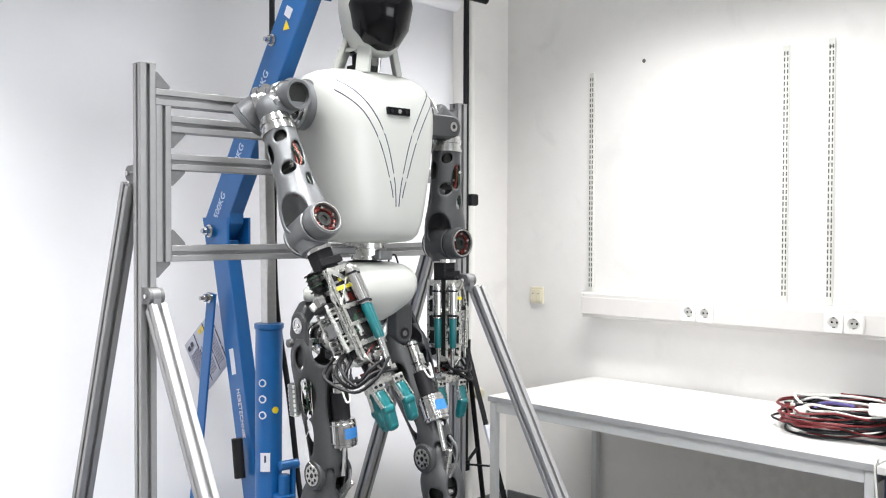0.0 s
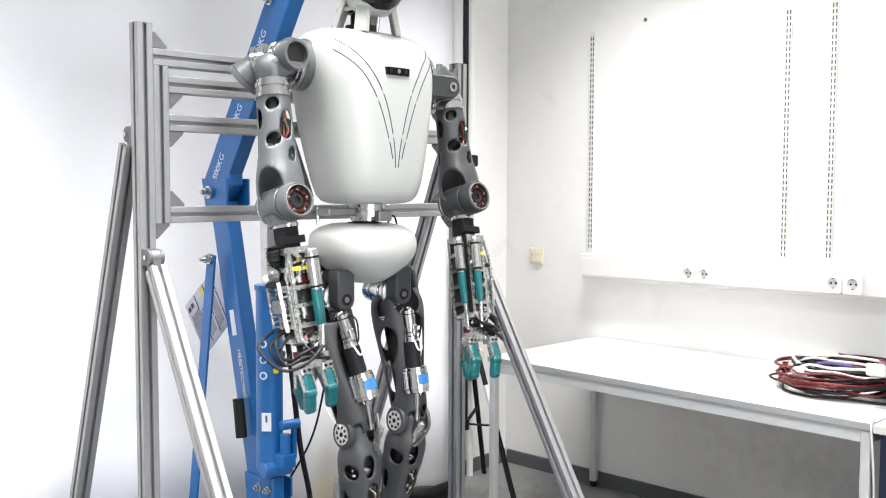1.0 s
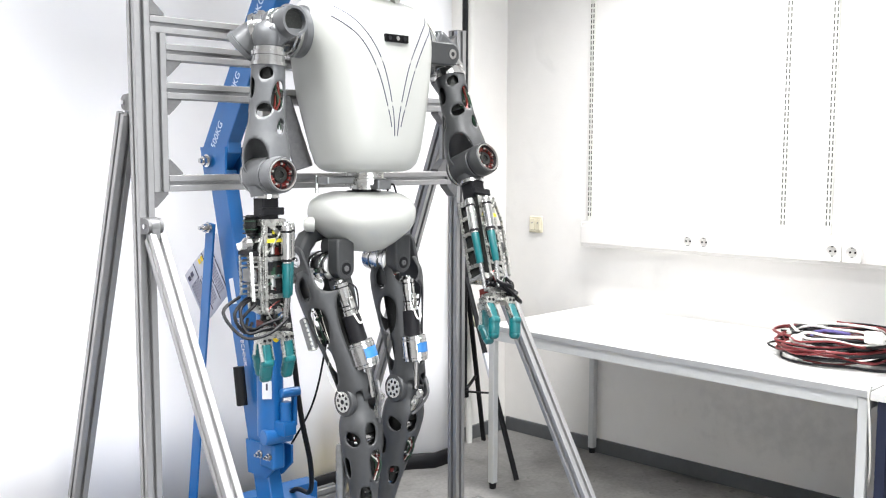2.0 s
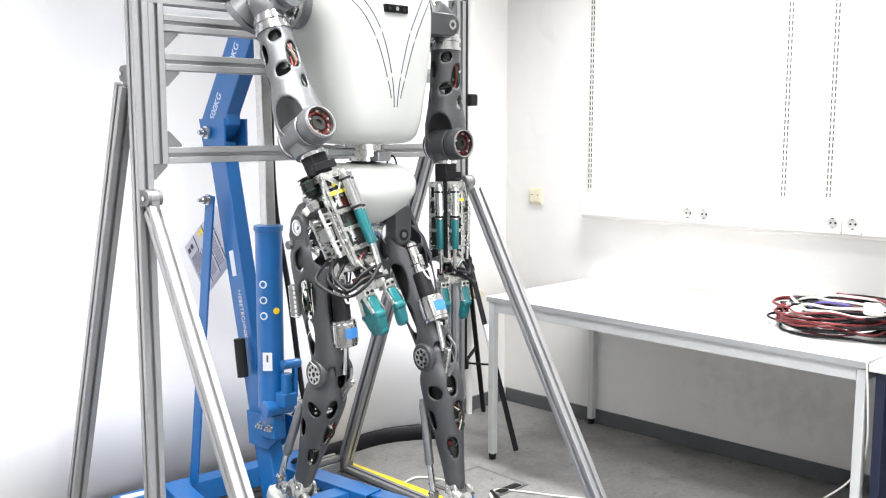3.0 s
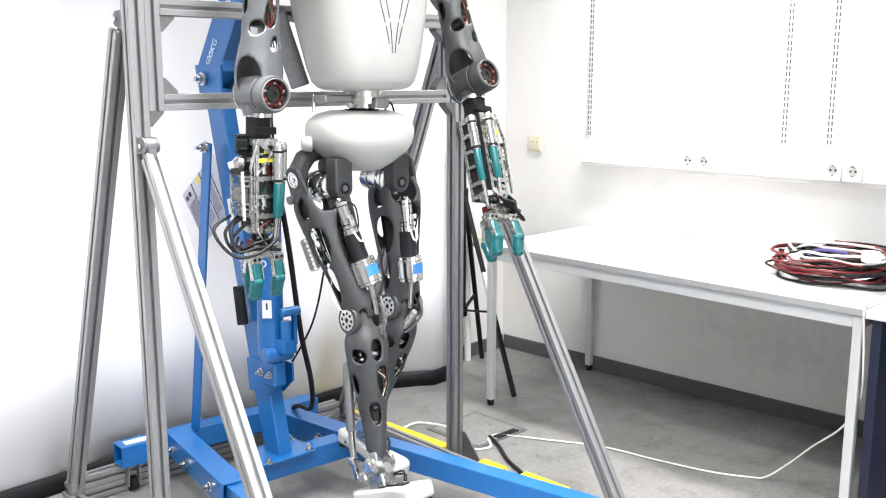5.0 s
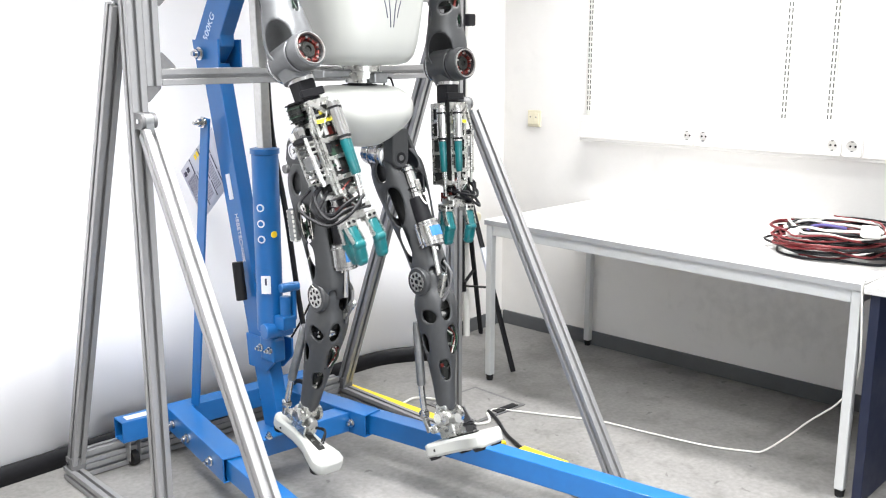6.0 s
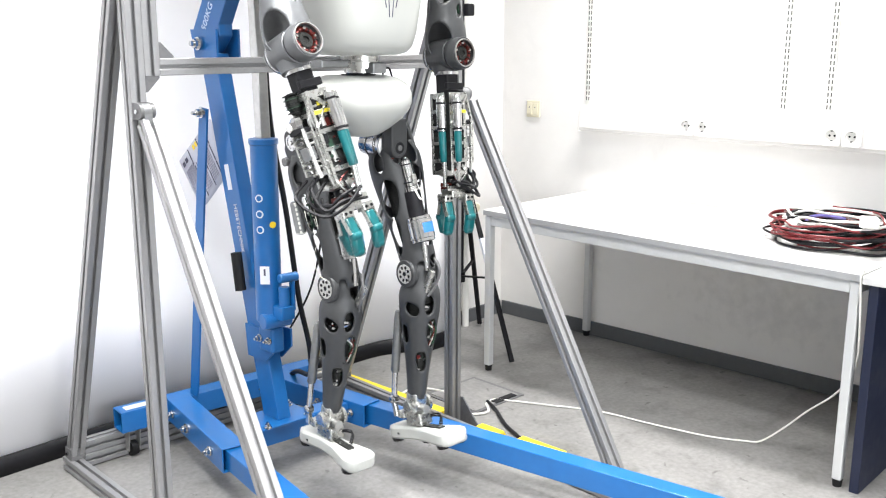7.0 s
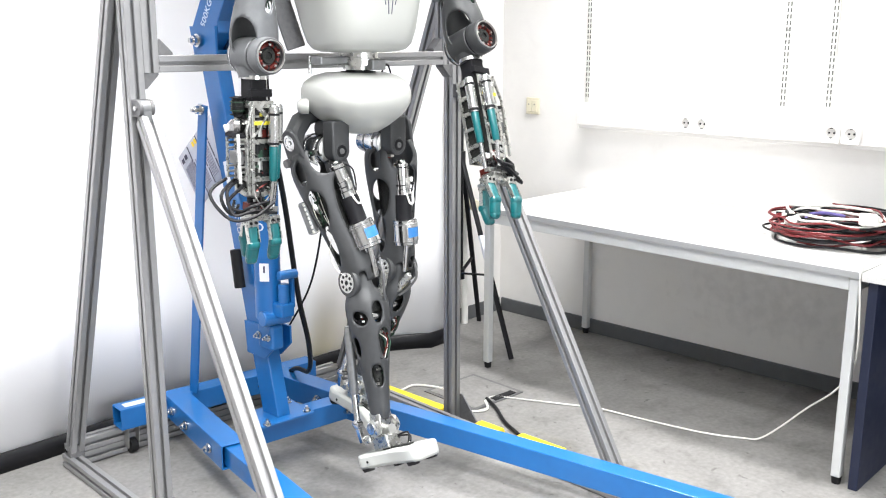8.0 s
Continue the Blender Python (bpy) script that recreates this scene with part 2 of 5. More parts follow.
def socket(y, z):
    s = thing("wall_socket", pose(WX - 0.083, y, z), "white double power socket set in the trunking", "socket", "sockets on the trunking")
    for k in (-0.0378, 0.0378):
        fb = B()
        n, d, r = 32, 0.016, 0.0215
        sq = []
        for q in range(n):
            a = 2 * math.pi * (q + 0.5) / n
            c_, s_ = math.cos(a), math.sin(a)
            e = (abs(c_) ** 12 + abs(s_) ** 12) ** (-1 / 12)
            sq.append((0.0368 * e * c_, 0.040 * e * s_, r * c_, r * s_))
        loops = [[fb.verts.new((x, k + y * f, z * f)) for y, z in pts] for x, pts, f in (
            (0.0, [p[:2] for p in sq], 1.0), (-d + 0.003, [p[:2] for p in sq], 1.0), (-d, [p[:2] for p in sq], 0.95),
            (-d, [p[2:] for p in sq], 1.12), (-d - 0.0015, [p[2:] for p in sq], 1.06), (-d, [p[2:] for p in sq], 1.0), (-0.003, [p[2:] for p in sq], 0.96))]
        for a, b in zip(loops, loops[1:]):
            for q in range(n):
                fb.faces.new((a[q], a[(q + 1) % n], b[(q + 1) % n], b[q]))
        fb.faces.new(loops[-1])
        fp = part("cover_plate", fb, WHITE_PL, s, smooth=True)
        for a in (-0.0095, 0.0095):
            part("contact_hole", cyl(B(), (-0.0025, k + a, 0), (-0.0042, k + a, 0), 0.0042, seg=10), BLACK, fp)
        for a in (-0.0185, 0.0185):
            part("earth_contact", box(B(), (-0.0095, k, a), (0.013, 0.006, 0.004)), BRACKET, fp)
    return s


socket(1.979, 1.067)
socket(1.359, 1.067)

sw = thing("light_switch", pose(WX, 2.908, 1.091), "yellowed ivory double rocker switch on the wall", "light switch")
part("cover_plate", box(B(), (-0.006, 0, 0), (0.012, 0.08, 0.082)), IVORY, sw, bevel=0.004)
for k in (-0.017, 0.017):
    part("rocker", box(B(), (-0.0145, k, 0.0), (0.007, 0.03, 0.056), pose(0, 0, 0, 0, 3, 0)), IVORY, sw, bevel=0.002)
for k in (-0.017, 0.017):
    part("mark", box(B(), (-0.0186, k, 0.008), (0.001, 0.006, 0.006)), BRACKET, sw)


def wall_rail(y, z0, z1):
    r = thing("shelf_rail", pose(WX, y, z0), "white slotted shelf standard screwed to the wall", "shelf rail", "shelf rails")
    n = z1 - z0
    bm = B()
    box(bm, (-0.0055, 0, n / 2), (0.011, 0.026, n))
    part("channel", bm, STRIP_PAINT, r, bevel=0.002)
    sl = B()
    k = 0
    while 0.02 + k * 0.025 < n - 0.02:
        for s in (-0.0065, 0.0065):
            box(sl, (-0.0112, s, n - 0.02 - k * 0.0245 - 0.012), (0.0012, 0.0052, 0.0165))
        k += 1
    tagged(part("slotted_face", sl, RAIL_SLOT, r), "rows of small dark slots", kind="stuff")
    for s in (0.03, 0.26, 0.49, 0.72, 0.95):
        if s < n:
            c = B()
            cyl(c, (-0.0115, 0, n - s), (-0.0135, 0, n - s), 0.005, 0.003, 10)
            part("screw", c, STEEL, r)
    return r


wall_rail(2.583, 1.124, 2.168)
wall_rail(1.633, 1.124, 2.175)
wall_rail(1.449, 1.124, 2.180)

# ---- backdrop and its stand ----
bd = thing("paper_backdrop", pose(1.0, 3.07, 0), "wide white paper photo backdrop hanging along the wall", "backdrop")
sheet = B()
rows_ = []
xs = [-3.2, -2, -1, 0, 0.6, 1.1, 1.5, 1.75, 1.85, 1.95, 2.05, 2.15, 2.23, 2.3]
for i, x in enumerate(xs):
    col = []
    for z in (0.07, 0.5, 1.0, 1.5, 2.0, 2.46):
        curl = min(0.13, max(0, (x - 1.75) / 0.45) ** 2 * 0.17) * max(0, 1 - z / 1.2)
        wave = 0.008 * math.sin(2.3 * x + 1.2 * z) * (1 - z / 3)
        tuck = 0.15 * max(0, (x - 1.75) / 0.55) * max(0, 1 - z / 1.6)
        col.append(sheet.verts.new((x - tuck, wave - curl, z)))
    rows_.append(col)
for a, b in zip(rows_, rows_[1:]):
    for k in range(5):
        sheet.faces.new((a[k], b[k], b[k + 1], a[k + 1]))
so = part("sheet", sheet, PAPER, bd, smooth=True)
md = so.modifiers.new("t", "SOLIDIFY")
md.thickness = 0.002
low = B()
lo_ = []
for x in xs:
    curl = min(0.13, max(0, (x - 1.75) / 0.45) ** 2 * 0.17)
    w = 0.008 * math.sin(2.3 * x)
    xe = x - 0.15 * max(0, (x - 1.75) / 0.55)
    lo_.append([low.verts.new((xe, w - curl + 0.004, 0.0)), low.verts.new((xe, w - curl + 0.002, 0.071))])
for a, b in zip(lo_, lo_[1:]):
    low.faces.new((a[0], b[0], b[1], a[1]))
lw = part("bottom_weight", low, BLACK, bd, "black bar along the sheet's lower edge", smooth=True)
md = lw.modifiers.new("t", "SOLIDIFY")
md.thickness = 0.012
part("roll", cyl(B(), (-3.2, -0.012, 2.50), (2.3, -0.012, 2.50), 0.045, seg=32), PAPER, bd, smooth=True)

stand = thing("backdrop_stand", pose(3.29, 2.975, 0), "black tripod light stand holding the backdrop's crossbar", "light stand")
part("pole", cyl(B(), (0, 0, 0.28), (0, 0, 1.35), 0.016), BLACK, stand, smooth=True)
part("upper_pole", cyl(B(), (0, 0, 1.35), (0, 0, 2.56), 0.0135), BLACK, stand, smooth=True)
part("clamp", box(B(), (0.03, -0.01, 1.56), (0.05, 0.05, 0.055)), BLACK, stand, bevel=0.008)
part("collar", cyl(B(), (0, 0, 0.82), (0, 0, 0.9), 0.026), BLACK, stand, smooth=True)
part("lower_collar", cyl(B(), (0, 0, 0.28), (0, 0, 0.33), 0.024), BLACK, stand, smooth=True)
for a in (-108, 12, 132):
    ca, sa = math.cos(radians(a)), math.sin(radians(a))
    rad = 0.47 if a == -108 else 0.2
    lg = part("leg", beam(B(), (0.02 * ca, 0.02 * sa, 0.86), (rad * ca, rad * sa, 0.012), 0.022, 0.014), BLACK, stand, bevel=0.003)
    part("brace", beam(B(), (0.018 * ca, 0.018 * sa, 0.31), (rad * 0.6 * ca, rad * 0.6 * sa, 0.36), 0.014, 0.008), BLACK, lg)
part("crossbar", cyl(B(), (-3.6, 0, 2.52), (0.14, 0, 2.52), 0.019), BLACK, stand, smooth=True)
part("white_tape", beam(B(), (-0.062, -0.19, 0.53), (-0.077, -0.24, 0.43), 0.026, 0.018), LABEL, stand)

pipe = thing("heating_pipe", pose(3.44, 3.075, 0), "white painted heating pipe rising along the wall", "pipe")
part("riser", cyl(B(), (0, 0, 0), (0, 0, 2.9), 0.017), WHITE_PL, pipe, smooth=True)
part("thermostat_knob", spun(B(), (-0.02, -0.03, 0.63), (-0.05, -0.11, 0.63), [(0, 0.018), (0.2, 0.026), (0.9, 0.028), (1, 0.022)]), IVORY, pipe, "ivory radiator thermostat knob", smooth=True)

# ---- table ----
TZ = 0.72
table = thing("work_table", pose(3.348, 1.772, 0, 0, 0, -2.2), "light grey laminate table on square metal legs along the wall", "table")
hx, hy = 0.376, 0.797
part("tabletop", box(B(), (0, 0, TZ - 0.0115), (2 * hx, 2 * hy, 0.023)), TABLE_TOP, table, bevel=0.002)
eb = B()
box(eb, (-hx - 0.0012, 0, TZ - 0.0125), (0.0024, 2 * hy, 0.021))
box(eb, (0, hy + 0.0012, TZ - 0.0125), (2 * hx, 0.0024, 0.021))
part("edge_band", eb, TABLE_EDGE, table)
for dx, dy, sx, sy in ((-hx + 0.022, 0, 0.026, 2 * hy - 0.072), (hx - 0.022, 0, 0.026, 2 * hy - 0.072), (0, hy - 0.022, 2 * hx - 0.072, 0.026), (0, -hy + 0.022, 2 * hx - 0.072, 0.026)):
    part("apron", box(B(), (dx, dy, TZ - 0.045), (sx, sy, 0.044)), TABLE_LEG, table, bevel=0.002)
for dx in (-1, 1):
    for dy in (-1, 1):
        lg = part("leg", box(B(), (dx * (hx - 0.02), dy * (hy - 0.02), 0.36), (0.031, 0.031, 0.67)), TABLE_LEG, table, bevel=0.004)
        part("foot_cap", cyl(B(), (dx * (hx - 0.02), dy * (hy - 0.02), 0), (dx * (hx - 0.02), dy * (hy - 0.02), 0.026), 0.014, 0.0165, 16), BLACK_RUBBER, lg)

desk = thing("side_desk", pose(3.322, 0.185, 0), "second light grey desk with a dark navy side panel", "desk")
part("tabletop", box(B(), (0, 0.0, TZ - 0.0125), (0.80, 1.59, 0.025)), TABLE_TOP, desk, bevel=0.002)
part("side_panel", box(B(), (0.0, 0.765, 0.347), (0.76, 0.03, 0.694)), NAVY, desk, bevel=0.003)
part("side_panel", box(B(), (0.0, -0.765, 0.347), (0.76, 0.03, 0.694)), NAVY, desk, bevel=0.003)
part("back_panel", box(B(), (0.36, 0, 0.45), (0.02, 1.49, 0.48)), NAVY, desk)

# ---- aluminium gantry ----
S = 0.045


def profile(length):
    """A slotted aluminium profile along z, from 0 to length."""
    h, w, d, lip = S / 2, 0.0052, 0.0135, 0.004
    side = [(-h + 0.0015, -h), (-w - 0.001, -h), (-w, -h + 0.001), (-w, -h + lip), (-0.0095, -h + lip + 0.001), (-0.0055, -h + d),
            (0.0055, -h + d), (0.0095, -h + lip + 0.001), (w, -h + lip), (w, -h + 0.001), (w + 0.001, -h), (h - 0.0015, -h)]
    out = []
    for k in range(4):
        c, s = math.cos(k * math.pi / 2), math.sin(k * math.pi / 2)
        out += [(c * x - s * y, s * x + c * y) for x, y in side]
    return prism(B(), out, length)


def rail(parent, name, p0, p1, twist=0):
    n = (Vector(p1) - Vector(p0)).length
    return part(name, profile(n), ALU, parent, at=frame_along(p0, p1, twist))


gantry = thing("gantry", pose(1.8985, 2.315, 0, 0, 0, -3), "slotted aluminium profile gantry with splayed struts and crossbars", "gantry")
PX, HT = {-1: 0.605, 1: 0.587}, 1.868


def bracket(parent, x, y, z, dx, dz, size=0.043):
    """A die-cast corner bracket in the angle between an upright and a bar."""
    bm = B()
    w = 0.038
    a = [(0, 0), (size, 0), (size, 0.007), (0.007, size), (0, size)]
    m = Matrix.Translation((x, y + w / 2, z)) @ Matrix(((dx, 0, 0, 0), (0, 0, -1, 0), (0, dz, 0, 0), (0, 0, 0, 1)))
    prism(bm, a, 0.004, m)
    prism(bm, a, 0.004, m @ Matrix.Translation((0, 0, w - 0.004)))
    prism(bm, [(0, 0), (size, 0), (size, 0.006), (0, 0.006)], w - 0.008, m @ Matrix.Translation((0, 0, 0.004)))
    prism(bm, [(0, 0.006), (0.006, 0.006), (0.006, size), (0, size)], w - 0.008, m @ Matrix.Translation((0, 0, 0.004)))
    prism(bm, [(size - 0.002, 0.007), (size, 0.009), (0.009, size), (0.007, size - 0.002)], w - 0.008, m @ Matrix.Translation((0, 0, 0.004)))
    return part("corner_bracket", bm, BRACKET, parent, bevel=0.0008)


def hinge(parent, x, y, z, sy, ang):
    """A swivel joint between an upright and a strut."""
    bm = B()
    box(bm, (x, y - sy * 0.006, z), (0.042, 0.012, 0.045))
    for k in (-0.0165, 0.0165):
        cyl(bm, (x + k - 0.0045, y + sy * 0.018, z), (x + k + 0.0045, y + sy * 0.018, z), 0.0215, seg=28)
        box(bm, (x + k, y + sy * 0.005, z), (0.009, 0.02, 0.043))
    h = part("strut_hinge", bm, BRACKET, parent, "grey cast swivel joint", smooth=True)
    tongue = B()
    cyl(tongue, (x - 0.0115, y + sy * 0.018, z), (x + 0.0115, y + sy * 0.018, z), 0.021, seg=28)
    box(tongue, (0, 0, -0.022), (0.022, 0.04, 0.03), Matrix.Translation((x, y + sy * 0.018, z)) @ pose(0, 0, 0, sy * ang, 0, 0))
    part("tongue", tongue, CAST, h, smooth=True)
    part("bolt", cyl(B(), (x - 0.0275, y + sy * 0.018, z), (x + 0.0275, y + sy * 0.018, z), 0.0065, seg=12), CHROME, h, smooth=True)
    return h


for sx in (-1, 1):
    x = sx * PX[sx]
    rail(gantry, "post", (x, 0, 0.0), (x, 0, HT))
    part("end_cap", box(B(), (x, 0, HT + 0.0015), (S, S, 0.003)), SLOT, gantry)
    rail(gantry, "short_upright", (x - sx * S, 0, 1.333), (x - sx * S, 0, 1.760))
    off = 0.026 if sx < 0 else 0.070
    rail(gantry, "base_rail", (x - off, -0.85, S / 2 + 0.004), (x - off, 0.62, S / 2 + 0.004))
    bracket(gantry, x - sx * S / 2, 0, 1.333, -sx, -1)
    xi = x - sx * 1.5 * S
    bracket(gantry, x - sx * S / 2, 0, 1.806, -sx, 1)
    bracket(gantry, xi, 0, 1.689, -sx, -1)
    bracket(gantry, xi, 0, 1.585, -sx, -1)
    bracket(gantry, xi, 0, 1.378, -sx, 1)
    # floor gusset of the post
    g = B()
    prism(g, [(0, 0), (0.095, 0), (0.095, 0.012), (0.012, 0.105), (0, 0.105)], 0.006,
          Matrix(((0, 0, 1, x + S / 2 - 0.003), (-1, 0, 0, -S / 2), (0, 1, 0, 0.0), (0, 0, 0, 1))))
    part("floor_gusset", g, BRACKET, gantry, bevel=0.001)
    for k, (yy, zz) in enumerate(((-0.045, 0.02), (-0.038, 0.075))):
        part("bolt", cyl(B(), (x + S / 2 + 0.002, yy, zz), (x + S / 2 + 0.01, yy, zz), 0.006, seg=6), CHROME, gantry)
    # struts
    for sy, ztop, yf in ((1, 1.575, 0.585), (-1, 1.243, -0.79)):
        h = hinge(gantry, x, sy * (S / 2 + 0.012), ztop, sy, 0)
        dx, dy = (0.018, -0.020) if sx > 0 > sy else (0.0, 0.0)
        p0 = Vector((x - (0.012 if sy > 0 else -0.006) + dx, sy * 0.052 + dy, ztop - 0.03))
        p1 = Vector((x - off + dx + (0.004 + 0.004 * sy if sx < 0 else 0.0), yf + dy, 0.06))
        ang = math.degrees(math.atan2(abs(p1.y - p0.y), p0.z - p1.z))
        rail(gantry, "strut", p0, p1)
        fb = B()
        box(fb, (p1.x, p1.y, 0.066), (0.05, 0.05, 0.045))
        ft = part("strut_foot", fb, BRACKET, gantry, "dark bolted foot bracket", bevel=0.003)
        part("bolt", cyl(B(), (p1.x - 0.03, p1.y, 0.07), (p1.x + 0.03, p1.y, 0.07), 0.007, seg=10), CHROME, ft)
for nm, z, inset in (("top_crossbar", 1.7825, S / 2), ("crossbar", 1.7115, 1.5 * S), ("crossbar", 1.6075, 1.5 * S), ("low_crossbar", 1.3555, 1.5 * S)):
    rail(gantry, nm, (-PX[-1] + inset, 0, z), (PX[1] - inset, 0, z))
rail(gantry, "floor_crossbar", (-PX[-1] - 0.02, 0.60, S / 2 + 0.004), (PX[1] - 0.10, 0.60, S / 2 + 0.004))
rail(gantry, "floor_crossbar", (-PX[-1] - 0.02, 0.60, S * 1.5 + 0.006), (PX[1] - 0.10, 0.60, S * 1.5 + 0.006))

ramp = thing("cable_guard", pose(2.485, 2.40, 0), "yellow painted floor strip beside the gantry's base rail", "floor strip")


def guard(name, y0, y1, wd, x):
    """A low strip with sloped sides, along y."""
    prof = [(-wd / 2, 0), (wd / 2, 0), (wd / 2 - 0.012, 0.024), (-wd / 2 + 0.012, 0.024)]
    return part(name, prism(B(), prof, y1 - y0, Matrix.Translation((x - 2.485, y1 - 2.40, 0)) @ Matrix(((1, 0, 0, 0), (0, 0, -1, 0), (0, 1, 0, 0), (0, 0, 0, 1)))), YELLOW, ramp, bevel=0.003)


guard("long_strip", 2.345, 3.01, 0.098, 2.488)
guard("short_strip", 2.05, 2.158, 0.06, 2.495)
guard("end_strip", 1.78, 1.975, 0.06, 2.51)

# ---- workshop crane ----
CB = Vector((1.80, 2.45, 0))
crane = thing("workshop_crane", Matrix.Translation(CB), "blue enamelled folding workshop crane with a hydraulic ram", "crane")


def w(*p):
    return Vector(p) - CB


def tube_beam(bm, p0, p1, a, b, t=0.005):
    """A hollow square bar, open at both ends."""
    n = (Vector(p1) - Vector(p0)).length
    m = frame_along(p0, p1)
    rings = []
    for z, dx, dy in ((0, a / 2, b / 2), (n, a / 2, b / 2), (n, a / 2 - t, b / 2 - t), (0, a / 2 - t, b / 2 - t)):
        rings.append([bm.verts.new(m @ Vector(q)) for q in ((-dx, -dy, z), (dx, -dy, z), (dx, dy, z), (-dx, dy, z))])
    for i in range(4):
        r, q = rings[i], rings[(i + 1) % 4]
        for k in range(4):
            bm.faces.new((r[k], r[(k + 1) % 4], q[(k + 1) % 4], q[k]))
    return bm


def bolt(parent, p, d, r=0.012, n=0.02):
    d = Vector(d).normalized()
    bm = B()
    cyl(bm, Vector(p), Vector(p) + d * n * 0.25, r * 1.35, seg=16)
    cyl(bm, Vector(p) + d * n * 0.25, Vector(p) + d * n * 0.8, r, seg=6)
    cyl(bm, Vector(p) + d * n * 0.8, Vector(p) + d * n * 1.3, r * 0.5, seg=10)
    return part("bolt", bm, CHROME, parent, smooth=True)


rear = part("rear_beam", tube_beam(B(), w(1.452, 2.905, 0.143), w(2.235, 2.816, 0.143), 0.075, 0.075), BLUE, crane, bevel=0.004)
part("label", box(B(), (0, 0, 0), (0.1, 0.035, 0.001), Matrix.Translation(w(1.525, 2.893, 0.1815)) @ pose(0, 0, 0, 0, 0, -7)), LABEL, rear)


def caster(p):
    c = B()
    cyl(c, Vector(p) + Vector((-0.012, 0, -0.014)), Vector(p) + Vector((0.012, 0, -0.014)), 0.026, seg=24)
    ob = part("caster", c, BLACK_RUBBER, crane, smooth=True)
    for k in (-0.02, 0.02):
        f = B()
        prism(f, [(-0.012, -0.02), (0.012, -0.02), (0.022, 0.062), (-0.022, 0.062)], 0.003,
              Matrix.Translation(Vector(p) + Vector((k, 0, 0))) @ Matrix(((0, 0, 1, 0), (1, 0, 0, 0), (0, 1, 0, 0), (0, 0, 0, 1))))
        part("fork_side", f, STEEL, ob)


for q in ((1.50, 2.905, 0.042), (2.14, 2.83, 0.042), (2.30, 0.86, 0.042), (1.28, 0.9, 0.042)):
    caster(w(*q))

# left leg: an outer sleeve and a drop-down inner leg
slv = part("leg_sleeve", tube_beam(B(), w(1.660, 2.87, 0.150), w(1.546, 2.345, 0.150), 0.08, 0.082), BLUE, crane, bevel=0.003)
part("leg", tube_beam(B(), w(1.605, 2.62, 0.150), w(1.27, 0.85, 0.150), 0.064, 0.066), BLUE, crane, bevel=0.004)
for yy in (2.80, 2.66, 2.45):
    bolt(slv, w(1.549 + (yy - 2.36) * 0.217 - 0.042, yy, 0.150), (-1, 0.1, 0))
# right leg
slv = part("leg_sleeve", tube_beam(B(), w(2.045, 2.84, 0.150), w(2.085, 2.30, 0.150), 0.08, 0.082), BLUE, crane, bevel=0.003)
part("leg", tube_beam(B(), w(2.062, 2.62, 0.150), w(2.30, 0.80, 0.150), 0.064, 0.07), BLUE, crane, bevel=0.004)
for yy in (2.52, 2.36):
    bolt(slv, w(2.028 + (2.5 - yy) * 0.07, yy, 0.150), (-1, -0.1, 0))
cross = part("cross_member", tube_beam(B(), w(1.655, 2.455, 0.147), w(2.045, 2.41, 0.147), 0.07, 0.07), BLUE, crane, bevel=0.003)
part("base_plate", box(B(), (0, 0, 0), (0.2, 0.15, 0.008), Matrix.Translation(w(1.79, 2.445, 0.187)) @ pose(0, 0, 0, 0, 0, -6)), BLUE, crane, bevel=0.002)
for dx, dy in ((-0.085, -0.055), (0.075, -0.06), (0.08, 0.05)):
    bolt(cross, w(1.79 + dx, 2.44 + dy, 0.19), (0, 0, 1), 0.01, 0.016)


def plate_x(bm, x, pts, t):
    """A plate of thickness t across x, its outline given as (y, z)."""
    a = [bm.verts.new(w(x - t / 2, y, z)) for y, z in pts]
    b = [bm.verts.new(w(x + t / 2, y, z)) for y, z in pts]
    bm.faces.new(a)
    bm.faces.new(b[::-1])
    for i in range(len(pts)):
        bm.faces.new((a[i], a[(i + 1) % len(pts)], b[(i + 1) % len(pts)], b[i]))
    return bm


MX = 1.79
mast = part("mast", plate_x(B(), MX, [(2.490, 0.19), (2.405, 0.19), (2.668, 1.385), (2.760, 1.385)], 0.052), BLUE, crane, bevel=0.004)
for k in (-0.031, 0.031):
    part("mast_cheek", plate_x(B(), MX + k, [(2.55, 0.39), (2.45, 0.39), (2.395, 0.44), (2.395, 0.50), (2.56, 0.50)], 0.008), BLUE, crane, bevel=0.001)
    hd = part("fork_plate", plate_x(B(), MX + k * 1.35, [(2.63, 1.35), (2.75, 1.35), (2.775, 1.46), (2.63, 1.46)], 0.008), BLUE, crane)
bolt(hd, w(MX - 0.052, 2.72, 1.415), (-1, 0, 0), 0.016, 0.025)
boom = part("boom", plate_x(B(), MX, [(2.805, 1.435), (2.71, 1.37), (2.64, 1.44), (2.64, 1.475), (2.145, 2.25), (2.240, 2.31)], 0.054), BLUE, crane, bevel=0.004)
part("boom_extension", plate_x(B(), MX, [(2.27, 2.15), (2.18, 2.10), (1.79, 2.70), (1.87, 2.76)], 0.042), BLUE, boom, bevel=0.003)
bolt(boom, w(MX - 0.027, 2.405, 2.01), (-1, 0, 0), 0.014, 0.025)
part("sticker", box(B(), (0, 0, 0), (0.001, 0.032, 0.032), Matrix.Translation(w(MX - 0.0282, 2.325, 2.085)) @ pose(0, 0, 0, 32, 0, 0)), LABEL, boom)
